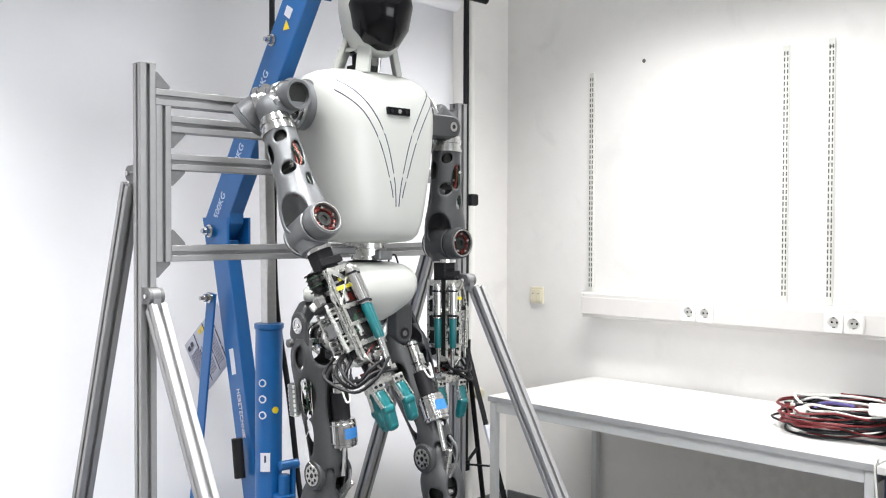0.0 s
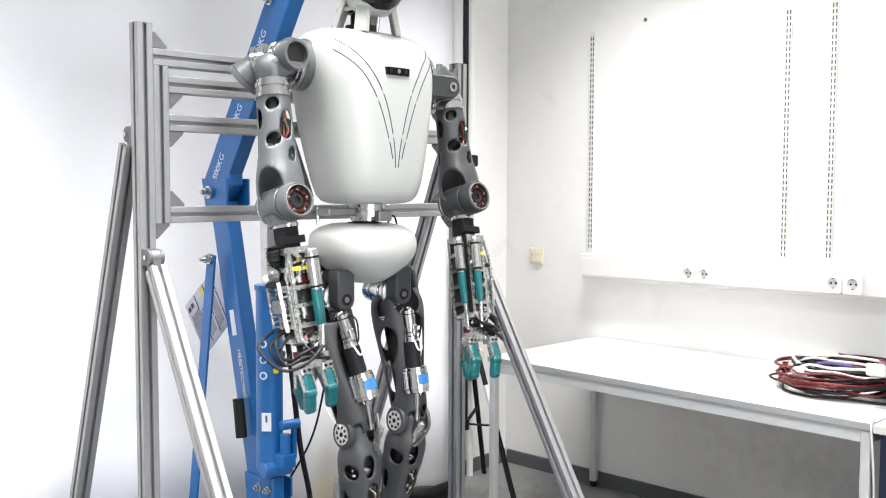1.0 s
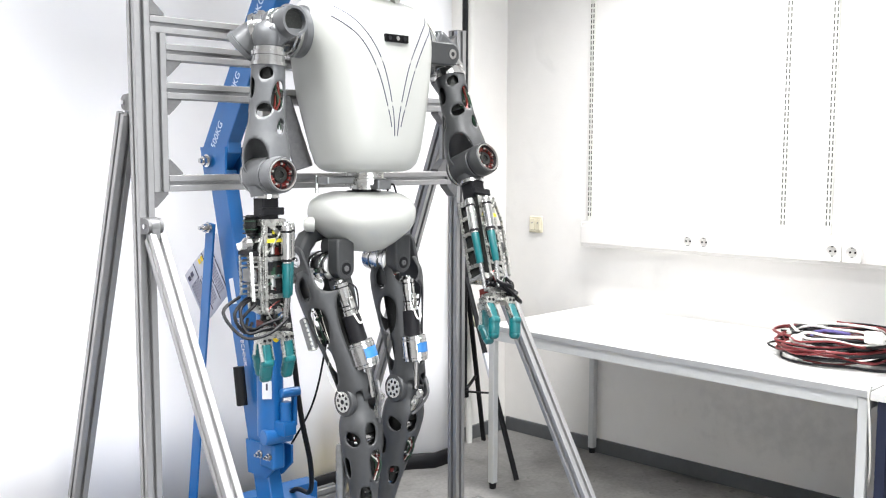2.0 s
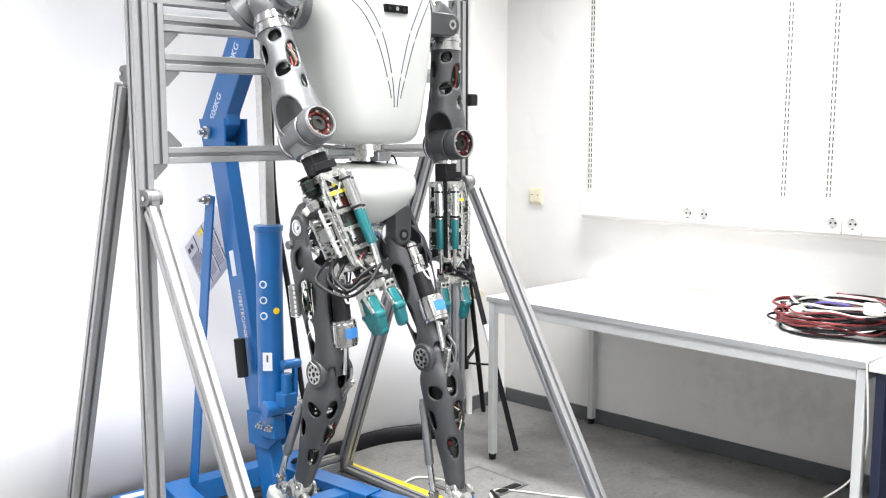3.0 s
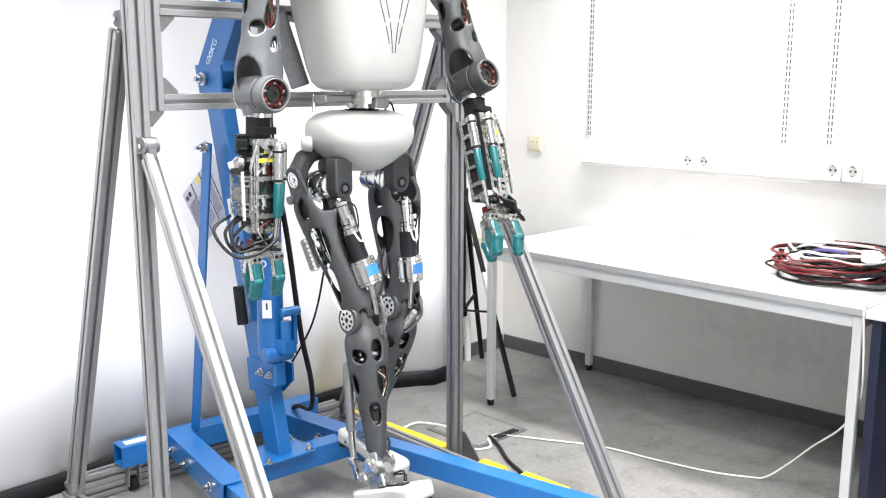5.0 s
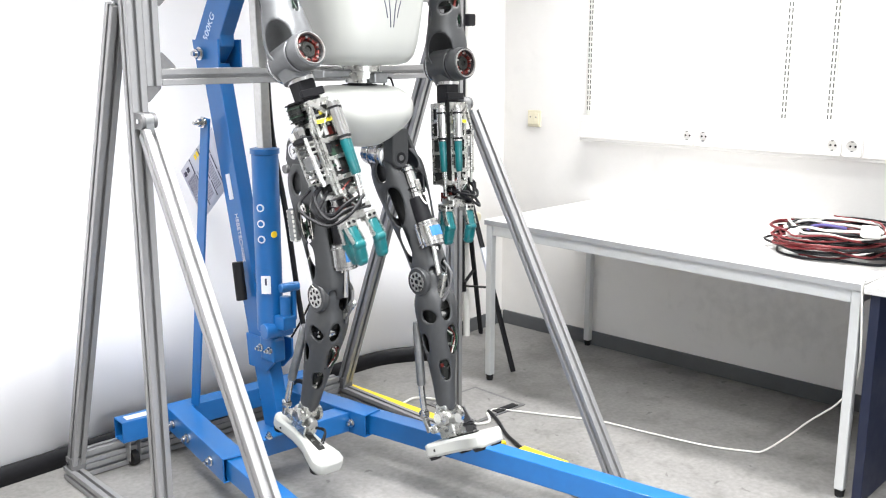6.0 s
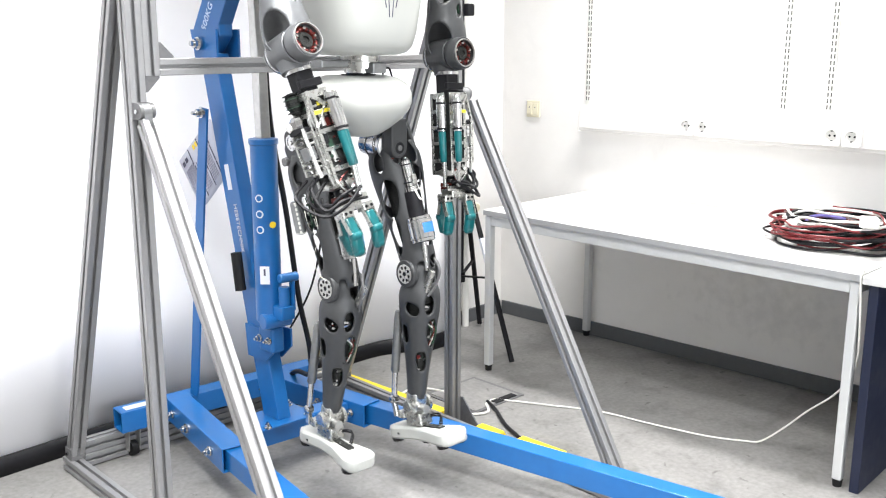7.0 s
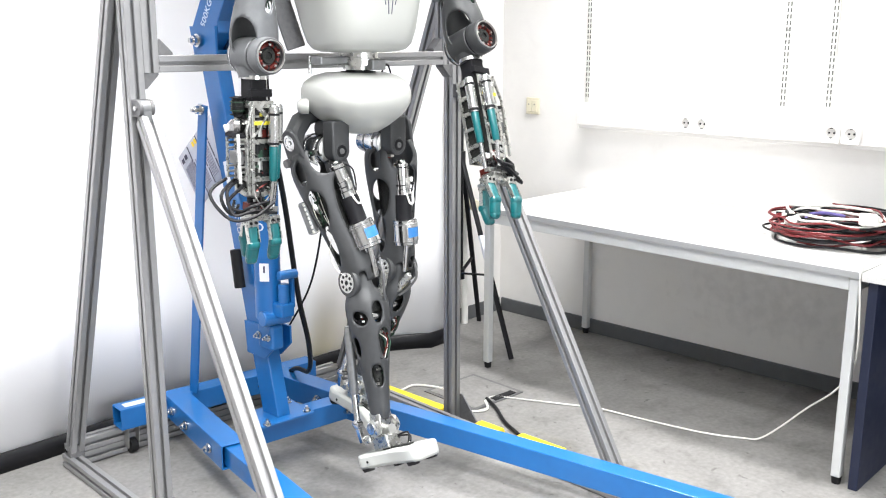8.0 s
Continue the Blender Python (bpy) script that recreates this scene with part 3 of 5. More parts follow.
part("warning_sticker", prism(B(), [(-0.016, -0.012), (0.016, -0.012), (0, 0.017)], 0.001,
                              Matrix.Translation(w(MX - 0.0282, 2.335, 2.045)) @ Matrix(((0, 0, -1, 0), (-1, 0, 0, 0), (0, 1, 0, 0), (0, 0, 0, 1)))), YELLOW, boom)
# ram
RX = 1.757
ram = part("ram_cylinder", spun(B(), w(RX, 2.4230, 0.53), w(RX, 2.4180, 1.13), [(0, 0.03), (0.02, 0.042), (0.965, 0.042), (0.97, 0.046), (0.995, 0.046), (1, 0.03)]), BLUE, crane, smooth=True)
part("ram_rod", box(B(), (0, 0, 0), (0.035, 0.035, 0.62), Matrix.Translation(w(RX, 2.4260, 1.42)) @ pose(0, 0, 0, -1.5, 0, 0)), STEEL, ram, "bare grey metal rod", bevel=0.003)
pump = B()
cyl(pump, w(RX + 0.012, 2.3560, 0.55), w(RX + 0.012, 2.3560, 0.66), 0.018)
cyl(pump, w(RX - 0.045, 2.400, 0.545), w(RX + 0.05, 2.385, 0.545), 0.026)
box(pump, w(RX + 0.012, 2.372, 0.575), (0.05, 0.075, 0.045))
cyl(pump, w(RX - 0.01, 2.352, 0.69), w(RX + 0.055, 2.342, 0.69), 0.015)
box(pump, w(RX + 0.036, 2.345, 0.63), (0.012, 0.02, 0.10))
part("pump", pump, BLUE, crane, "blue pump block with a lever socket", bevel=0.004)
part("pump_pivot", box(B(), w(RX + 0.005, 2.4230, 0.475), (0.052, 0.075, 0.085)), BLUE, crane, bevel=0.01)
bolt(crane, w(RX - 0.022, 2.4480, 0.478), (-1, 0, 0), 0.010, 0.018)
bolt(crane, w(RX - 0.022, 2.4000, 0.478), (-1, 0, 0), 0.009, 0.018)
lb = part("pump_label", box(B(), (0, 0, 0), (0.002, 0.030, 0.058), Matrix.Translation(w(RX - 0.036, 2.3890, 0.70)) @ pose(0, 0, 0, 0, 0, 41)), LABEL, crane, "white label with dark print")
part("print", box(B(), (0, 0, 0), (0.001, 0.006, 0.022), Matrix.Translation(w(RX - 0.0371, 2.3880, 0.71)) @ pose(0, 0, 0, 0, 0, 41)), INK, lb)
for z in (0.945, 0.895, 0.845):
    rd = part("round_sticker", cyl(B(), w(RX - 0.034, 2.4027, z), w(RX - 0.0385, 2.4003, z), 0.0125, seg=20), LABEL, crane)
    part("print", cyl(B(), w(RX - 0.0384, 2.4003, z), w(RX - 0.0392, 2.3999, z), 0.0082, seg=12), BLUE, rd)
part("yellow_sticker", cyl(B(), w(RX - 0.005, 2.3840, 0.86), w(RX - 0.0056, 2.3765, 0.86), 0.0105, seg=20), YELLOW, crane)
# brace, grip, mast lettering
part("brace", beam(B(), w(1.725, 2.690, 1.21), w(1.715, 2.835, 0.18), 0.008, 0.042), BLUE, crane, bevel=0.001)
bolt(crane, w(1.719, 2.692, 1.195), (-1, 0, 0), 0.013, 0.03)
part("lever_grip", cyl(B(), w(1.735, 2.545, 0.62), w(1.735, 2.562, 0.745), 0.018), BLACK_RUBBER, crane, "black rubber lever grip", smooth=True)


def lettering(text, size, m, material, parent, name="lettering"):
    cu = bpy.data.curves.new(name, "FONT")
    cu.body, cu.size, cu.extrude, cu.align_x, cu.align_y = text, size, 0.0006, "CENTER", "CENTER"
    tmp = bpy.data.objects.new(name, cu)
    me = bpy.data.meshes.new_from_object(tmp)
    bpy.data.objects.remove(tmp)
    me.materials.clear()
    me.materials.append(material)
    ob = new(name, me)
    ob.parent = parent
    ob.matrix_basis = m
    return ob


def on_side(p, tilt):
    """A pose for print on a face that looks towards -x, its baseline tilted by so many degrees."""
    return Matrix.Translation(p) @ Matrix(((0, 0, -1, 0), (-1, 0, 0, 0), (0, 1, 0, 0), (0, 0, 0, 1))) @ pose(0, 0, 0, 0, 0, tilt)


lettering("HEBETECHNIK", 0.025, on_side(w(MX - 0.0272, 2.580, 0.82), -77.5), LABEL, mast)
part("badge", box(B(), (0, 0, 0), (0.001, 0.024, 0.085), Matrix.Translation(w(MX - 0.0268, 2.628, 0.985)) @ pose(0, 0, 0, -12.5, 0, 0)), LABEL, mast)
lettering("500KG", 0.036, on_side(w(MX - 0.0282, 2.462, 1.875), 58), PALE_INK, boom)
lettering("500KG", 0.035, on_side(w(MX - 0.0282, 2.595, 1.655), 58), PALE_INK, boom)
lettering("500KG", 0.035, on_side(w(MX - 0.0282, 2.70, 1.50), 58), PALE_INK, boom)

sheet_t = thing("instruction_sheet", Matrix(((-1, 0, 0, 1.832), (0, -0.805, 0.592, 3.035), (0, 0.592, 0.805, 0.996), (0, 0, 0, 1))), "creased white printed instruction sheet hanging on the crane", "paper sheet")


def sheet_x(y, z):
    """The sheet's slight curl."""
    return 0.006 * math.sin(11 * y + 7 * z) + 0.010 * (y / 0.28) ** 2


sb = B()
g_ = [[sb.verts.new((sheet_x(y, z), y, z)) for z in (-0.205, -0.17, -0.13, -0.09, -0.05, 0.0)] for y in (0.0, 0.05, 0.10, 0.15, 0.20, 0.24, 0.285)]
for a, b in zip(g_, g_[1:]):
    for k in range(5):
        sb.faces.new((a[k], b[k], b[k + 1], a[k + 1]))
so = part("paper", sb, SHEET_PAPER, sheet_t, smooth=True)
so.modifiers.new("t", "SOLIDIFY").thickness = 0.001


def printed(name, y0, y1, z0, z1, material):
    zc, yc = (z0 + z1) / 2, (y0 + y1) / 2
    part(name, box(B(), (sheet_x(yc, zc) + 0.0045, yc, zc), (0.001, y1 - y0, z1 - z0)), material, sheet_t)


for y in (0.085, 0.160, 0.225):
    for z in (-0.195, -0.130, -0.065):
        printed("printed_rule", y, y + 0.0045, z, z + 0.060, INK)
for y, z in ((0.018, -0.022), (0.045, -0.020)):
    printed("printed_sign", y, y + 0.017, z - 0.017, z, INK)
for y in (0.125, 0.145):
    printed("printed_sign", y, y + 0.012, -0.030, -0.012, YELLOW)
for k in range(9):
    y = 0.016 + 0.0075 * k
    printed("printed_line", y, y + 0.0028, -0.185 + 0.012 * (k % 3), -0.055, SHEET_INK)
for k in range(6):
    y = 0.100 + 0.0085 * k
    printed("printed_line", y, y + 0.0030, -0.180, -0.065 - 0.014 * (k % 2), SHEET_INK)
for k in range(5):
    y = 0.174 + 0.0085 * k
    printed("printed_line", y, y + 0.0030, -0.180, -0.040 - 0.012 * (k % 2), SHEET_INK)

# ---- cables ----


def cable(name, pts, r, material, label, n=8):
    c = [sum((Vector(p) for p in pts), Vector()) / len(pts)][0]
    c.z = min(p[2] for p in pts) - r
    bm = B()
    hose(bm, [Vector(p) - c for p in pts], r, n)
    ob = part(name, bm, material, smooth=True)
    ob.matrix_basis = Matrix.Translation(c)
    return tagged(ob, label, "cable")


cable("floor_cable", [(2.70, 2.30, 0.005), (2.73, 2.31, 0.005), (2.771, 2.297, 0.005), (2.853, 2.131, 0.005), (2.945, 1.93, 0.005), (2.979, 1.717, 0.005), (3.02, 1.51, 0.005), (3.075, 1.385, 0.005),
                      (3.10, 1.335, 0.012), (3.105, 1.255, 0.087), (3.08, 1.17, 0.18), (3.02, 1.065, 0.285), (2.995, 1.01, 0.37), (2.965, 0.985, 0.46), (2.945, 0.985, 0.60), (2.938, 0.99, 0.70), (2.95, 0.992, 0.728), (2.99, 1.0, 0.725), (3.05, 1.02, 0.724)],
      0.0034, WHITE_CABLE, "white power cable lying across the floor up to the table")
cable("floor_cable", [(2.72, 2.31, 0.008), (2.71, 2.29, 0.008), (2.67, 2.22, 0.008), (2.59, 2.11, 0.008), (2.545, 2.02, 0.008), (2.53, 1.99, 0.008)], 0.007, BLACK, "black cable from the floor box")
cable("floor_cable", [(2.70, 2.30, 0.006), (2.64, 2.24, 0.006), (2.58, 2.28, 0.006), (2.60, 2.38, 0.006), (2.66, 2.46, 0.006), (2.68, 2.53, 0.006), (2.63, 2.63, 0.006), (2.54, 2.63, 0.006), (2.535, 2.70, 0.006)], 0.005, WHITE_CABLE, "white cable looping behind the gantry post")
cable("hoist_cable", [(1.80, 2.46, 2.5), (1.80, 2.46, 1.9), (1.80, 2.452, 1.575), (1.80, 2.44, 1.2), (1.82, 2.40, 0.9), (1.86, 2.40, 0.6), (1.93, 2.44, 0.4), (2.02, 2.56, 0.25), (2.07, 2.72, 0.20), (2.12, 2.92, 0.012), (2.3, 2.95, 0.012)],
      0.009, BLACK, "thick black cable hanging down beside the crane")
cable("thin_cable", [(1.93, 2.30, 1.06), (1.95, 2.38, 0.80), (1.95, 2.45, 0.60), (1.90, 2.52, 0.44), (1.87, 2.6, 0.30), (1.90, 2.7, 0.185)], 0.0035, BLACK, "thin black cable hanging behind the machine")

random.seed(7)


def coil(name, c, rx, ry, z0, turns, r, material, label, tilt=0.0):
    pts = []
    ph = random.uniform(0, 6)
    for i in range(int(turns * 12)):
        a = ph + 2 * math.pi * i / 12
        k = 1 + random.uniform(-0.13, 0.13)
        pts.append((c[0] + rx * k * math.cos(a) + random.uniform(-0.01, 0.01), c[1] + ry * k * math.sin(a), TZ + r + max(0, z0 + 0.014 * (i / 12) + random.uniform(-0.008, 0.012) + tilt * math.sin(a))))
    return cable(name, pts, r, material, label, 4)


for c, rx, ry, z, turns, r, m_, lab in (
        ((3.37, 1.23), 0.21, 0.23, 0.0, 4, 0.0045, BLACK, "coiled black cables heaped on the table"),
        ((3.36, 1.25), 0.20, 0.21, 0.010, 4, 0.0036, RED_CABLE, "coiled dark red cable in the heap on the table"),
        ((3.42, 1.22), 0.18, 0.19, 0.042, 3, 0.0042, BLACK, "coiled black cables heaped on the table"),
        ((3.42, 1.20), 0.19, 0.20, 0.026, 4, 0.0045, BLACK, "coiled black cables heaped on the table"),
        ((3.34, 1.25), 0.19, 0.19, 0.034, 4, 0.0036, RED_CABLE, "coiled dark red cable in the heap on the table"),
        ((3.38, 1.20), 0.18, 0.18, 0.050, 3, 0.0042, BLACK, "coiled black cable in the heap on the table"),
        ((3.34, 1.22), 0.16, 0.17, 0.072, 2, 0.0048, WHITE_CABLE, "white extension cable in the heap on the table"),
        ((3.40, 1.20), 0.12, 0.13, 0.0, 4, 0.0045, BLACK, "coiled black cables heaped on the table"),
        ((3.38, 1.19), 0.08, 0.10, 0.015, 3, 0.0036, RED_CABLE, "coiled dark red cable in the heap on the table")):
    coil("cable_coil", c, rx, ry, z, turns, r, m_, lab)
cable("cable_end", [(3.30, 1.32, 0.79), (3.36, 1.33, 0.80), (3.42, 1.30, 0.80), (3.46, 1.24, 0.79)], 0.006, BLUE_CABLE, "short violet cable on the heap")
strip_ = thing("power_strip", pose(3.28, 1.09, TZ + 0.078, 0, 12, 15), "white multi-socket power strip lying on the cable heap", "power strip")
part("body", box(B(), (0, 0, 0.02), (0.3, 0.055, 0.04)), WHITE_PL, strip_, bevel=0.006)
for k in (-0.1, -0.04, 0.02, 0.08):
    part("outlet", cyl(B(), (k, 0, 0.0395), (k, 0, 0.0412), 0.02, seg=20), WHITE_CABLE, strip_)
plug = thing("plug", pose(3.22, 1.33, TZ + 0.062), "white power plug resting on the coiled cables", "plug")
part("body", spun(B(), (0, 0.03, 0.012), (0, -0.02, 0.012), [(0, 0.008), (0.3, 0.017), (0.7, 0.02), (1, 0.02)]), WHITE_PL, plug, smooth=True)
for k in (-0.009, 0.009):
    part("pin", cyl(B(), (k, -0.02, 0.012), (k, -0.038, 0.012), 0.0024, seg=8), STEEL, plug)
flat = thing("black_case", pose(3.66, 1.20, TZ, 0, 0, 8), "flat dark grey case lying behind the cables", "case")
part("shell", box(B(), (0, 0, 0.03), (0.22, 0.32, 0.06)), BRACKET, flat, bevel=0.008)

# ---- the humanoid machine ----
WHITE_SHELL = mat("white_painted_shell", (0.435, 0.445, 0.425), 0.36, vary=0.015, scale=12, bump=0.04, bscale=200, big=0.01, coat=0.15)
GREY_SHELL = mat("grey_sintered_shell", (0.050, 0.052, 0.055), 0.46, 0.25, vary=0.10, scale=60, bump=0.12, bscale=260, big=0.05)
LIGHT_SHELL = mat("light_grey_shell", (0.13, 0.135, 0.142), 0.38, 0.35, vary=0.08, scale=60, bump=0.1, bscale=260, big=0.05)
VISOR = mat("black_gloss_visor", (0.004, 0.004, 0.005), 0.10, vary=0.1, scale=20, spec=0.18)
TEAL = mat("teal_resin", (0.0, 0.092, 0.102), 0.3, vary=0.12, scale=60, coat=0.2)
PCB = mat("circuit_board", (0.012, 0.045, 0.024), 0.45, vary=0.5, scale=160)
WIRING = mat("wiring_clutter", (0.016, 0.017, 0.016), 0.45, 0.2, vary=0.7, scale=220, bump=0.8, bscale=300, spec=0.3)
COPPER = mat("red_winding", (0.12, 0.016, 0.012), 0.3, 0.5, vary=0.4, scale=150)
TAPE = mat("yellow_tape", (0.72, 0.62, 0.03), 0.45, vary=0.05, scale=60)
BLUE_LABEL = mat("blue_label", (0.03, 0.17, 0.45), 0.4, vary=0.1, scale=120)
PLATE = mat("milled_aluminium", (0.52, 0.52, 0.50), 0.26, 0.95, vary=0.08, scale=80, big=0.05)

robot = thing("humanoid_robot", pose(1.855, 2.092, 0, 0, 0, -3), "white and grey humanoid robot hanging in the gantry, limbs swinging", "robot")


def ring_point(row, a):
    """A point of a rounded-box section; row: z, half width, front, back, exponent; a: radians from the front, towards +x."""
    z, hw, yf, yb, e = row
    s, c = math.sin(a), math.cos(a)
    k = (abs(s) ** e + abs(c) ** e) ** (-1 / e)
    return Vector((hw * k * s, (yf if c > 0 else yb) * k * abs(c), z))


def body(rows, seg=56):
    bm = B()
    rings = [[bm.verts.new(ring_point(r, 2 * math.pi * i / seg)) for i in range(seg)] for r in rows]
    for a, b in zip(rings, rings[1:]):
        for i in range(seg):
            bm.faces.new((a[i], a[(i + 1) % seg], b[(i + 1) % seg], b[i]))
    bm.faces.new(rings[0][::-1])
    bm.faces.new(rings[-1])
    return bm


def blend(rows, z):
    """The section at height z, between the rows given."""
    r = sorted(rows)
    for a, b in zip(r, r[1:]):
        if a[0] <= z <= b[0]:
            k = (z - a[0]) / (b[0] - a[0])
            return tuple(p + (q - p) * k for p, q in zip(a, b))
    return r[0] if z < r[0][0] else r[-1]


def refine(rows, n=5):
    """More sections on a smooth line through the rows."""
    out = []
    for i in range(len(rows) - 1):
        a, b, c, d = (np.array(rows[max(i - 1, 0)]), np.array(rows[i]), np.array(rows[i + 1]), np.array(rows[min(i + 2, len(rows) - 1)]))
        for k in range(n):
            t = k / n
            v = 0.5 * (2 * b + (c - a) * t + (2 * a - 5 * b + 4 * c - d) * t * t + (3 * b - a - 3 * c + d) * t ** 3)
            v[0] = b[0] + (c[0] - b[0]) * t
            out.append(tuple(v))
    return out + [tuple(rows[-1])]


TORSO = [(1.384, 0.085, -0.09, 0.0, 2.6), (1.386, 0.115, -0.115, 0.03, 2.7), (1.393, 0.135, -0.135, 0.05, 2.8), (1.410, 0.149, -0.149, 0.065, 2.9),
         (1.45, 0.160, -0.158, 0.08, 3.0), (1.52, 0.174, -0.163, 0.10, 3.0), (1.60, 0.188, -0.166, 0.12, 3.0), (1.68, 0.200, -0.166, 0.13, 3.0),
         (1.75, 0.208, -0.162, 0.135, 3.0), (1.81, 0.208, -0.148, 0.135, 2.9), (1.845, 0.196, -0.126, 0.125, 2.8), (1.866, 0.176, -0.10, 0.11, 2.7),
         (1.877, 0.150, -0.075, 0.09, 2.6), (1.882, 0.10, -0.05, 0.06, 2.5)]
TORSO = refine(TORSO, 3)
torso = part("torso", body(TORSO, 72), WHITE_SHELL, robot, "smooth white torso shell", smooth=True)


def chest_line(pts, r=0.0016):
    line = smooth_line([(x, 0, z) for x, z in pts], 30)
    out = []
    for q in line:
        z, hw, yf, yb, e = blend(TORSO, q.z)
        out.append((q.x, yf * max(0.0, 1 - abs(q.x / hw) ** e) ** (1 / e), q.z))
    return out


for sg in (-1, 1):
    for pts in (((0.168, 1.838), (0.103, 1.776), (0.048, 1.685), (0.014, 1.564), (0.005, 1.488)), ((0.180, 1.808), (0.116, 1.750), (0.066, 1.665), (0.028, 1.555), (0.017, 1.513))):
        ln = chest_line([(sg * x, z) for x, z in pts])
        for a, b in ((0, 56), (58, 86), (88, len(ln))):
            part("groove_line", hose(B(), ln[a:b], 0.0016, 1, 6), INK, torso, "thin dark groove on the chest")
part("chest_camera", box(B(), (0, -0.160, 1.757), (0.082, 0.02, 0.022), pose(0, 0, 0, 0, 0, 0)), VISOR, torso, "black stereo camera slot", bevel=0.002)
for k in (-0.028, 0.0, 0.026):
    part("lens", cyl(B(), (k, -0.169, 1.757), (k, -0.172, 1.757), 0.006, seg=16), CHROME if k == 0 else BLACK, torso)
# back pack that ties the torso to the gantry
for sx in (-1, 1):
    part("back_plate", beam(B(), (sx * 0.192, 0.125, 1.60), (sx * 0.135, 0.095, 1.395), 0.012, 0.055), BRACKET, robot, "dark grey plate behind the torso shell", bevel=0.004)
part("back_mount", box(B(), (0, 0.172, 1.66), (0.16, 0.09, 0.16)), CAST, robot, bevel=0.01)

# head and neck
HEAD = refine([(1.945, 0.02, -0.04, 0.01, 2), (1.95, 0.044, -0.062, 0.03, 2), (1.97, 0.066, -0.080, 0.065, 2.1), (2.01, 0.084, -0.092, 0.10, 2.2), (2.08, 0.096, -0.094, 0.122, 2.2),
               (2.15, 0.094, -0.085, 0.118, 2.2), (2.20, 0.078, -0.065, 0.098, 2.1), (2.235, 0.046, -0.035, 0.06, 2), (2.243, 0.015, -0.015, 0.02, 2)], 3)
head = part("head", body(HEAD, 48), WHITE_SHELL, robot, "white head shell", smooth=True, at=pose(0, -0.055, -0.022, 0, 0, -14))
vz = B()
spin = [(-1, 0.01), (-0.95, 0.3), (-0.8, 0.6), (-0.5, 0.87), (0, 1.0), (0.5, 0.87), (0.8, 0.6), (0.95, 0.3), (1, 0.01)]
rings_ = [[vz.verts.new((0.094 * r * math.sin(2 * math.pi * i / 40), -0.040 - 0.098 * r * math.cos(2 * math.pi * i / 40), 2.082 + 0.134 * s)) for i in range(40)] for s, r in spin]
for a, b in zip(rings_, rings_[1:]):
    for i in range(40):
        vz.faces.new((a[i], a[(i + 1) % 40], b[(i + 1) % 40], b[i]))
part("visor", vz, VISOR, head, "glossy black face visor", smooth=True)
for k in range(5):
    z_ = 2.03 - 0.010 * k
    ln = [ring_point(blend(HEAD, z_), radians(a)) * 1.0 for a in (-112, -120, -128, -136)]
    part("vent_slit", hose(B(), ln, 0.0016, 2, 6), SLOT, head)
for sx in (-1, 1):
    for y0, y1 in ((0.045, 0.0), (-0.085, -0.075)):
        part("neck_bracket", beam(B(), (sx * 0.066, y0, 1.868), (sx * 0.045, y1, 1.985), 0.042, 0.018), WHITE_SHELL, robot, bevel=0.004)
    part("neck_rib", beam(B(), (sx * 0.055, 0.04, 1.945), (sx * 0.055, -0.05, 1.945), 0.012, 0.012), WHITE_SHELL, robot, bevel=0.003)
part("neck_joint", spun(B(), (0, 0, 1.885), (0, 0, 1.97), [(0, 0.045), (0.2, 0.045), (0.22, 0.03), (0.6, 0.03), (0.62, 0.04), (1, 0.04)]), WIRING, robot, "bare metal neck joint", smooth=True)
for k in (-0.02, 0.02):
    part("neck_rod", cyl(B(), (k, -0.05, 1.885), (k, -0.06, 1.96), 0.006), CHROME, robot, smooth=True)

# waist
part("waist_joint", spun(B(), (0, -0.02, 1.335), (0, -0.02, 1.386), [(0, 0.045), (0.25, 0.045), (0.26, 0.062), (0.62, 0.062), (0.64, 0.055), (1, 0.055)]), PLATE, robot, "turned aluminium waist joint", smooth=True)
part("waist_fork", box(B(), (-0.10, -0.015, 1.362), (0.1, 0.05, 0.022)), CAST, robot, bevel=0.004)
part("waist_fork", box(B(), (0.01, -0.085, 1.350), (0.05, 0.03, 0.03)), CAST, robot, bevel=0.004)
part("waist_core", cyl(B(), (0, -0.015, 1.30), (0, -0.015, 1.345), 0.036), BLACK, robot, smooth=True)
part("waist_rod", cyl(B(), (-0.145, 0.02, 1.325), (-0.145, 0.02, 1.375), 0.005), CHROME, robot, smooth=True)

# pelvis, which turns about the waist
PELVIS = refine([(1.152, 0.03, -0.05, 0.0, 2.2), (1.158, 0.055, -0.075, 0.03, 2.3), (1.175, 0.085, -0.10, 0.06, 2.4), (1.205, 0.125, -0.127, 0.09, 2.6), (1.24, 0.152, -0.140, 0.115, 2.8),
                 (1.275, 0.156, -0.138, 0.12, 2.8), (1.30, 0.148, -0.125, 0.115, 2.7), (1.318, 0.125, -0.10, 0.095, 2.5), (1.327, 0.09, -0.07, 0.07, 2.4), (1.328, 0.05, -0.045, 0.05, 2.3)], 3)
pelvis = part("pelvis", body(PELVIS, 64), WHITE_SHELL, robot, "rounded white pelvis shell", smooth=True)
part("waist_opening", spun(B(), (0, -0.015, 1.322), (0, -0.015, 1.3305), [(0, 0.052), (1, 0.05), (1, 0.043), (0.5, 0.042), (0.5, 0.001)]), BLACK, pelvis, smooth=True)
part("cable_loop", hose(B(), [(0.06, -0.05, 1.325), (0.075, -0.045, 1.345), (0.095, -0.04, 1.345), (0.11, -0.035, 1.32)], 0.003), BLACK, pelvis)
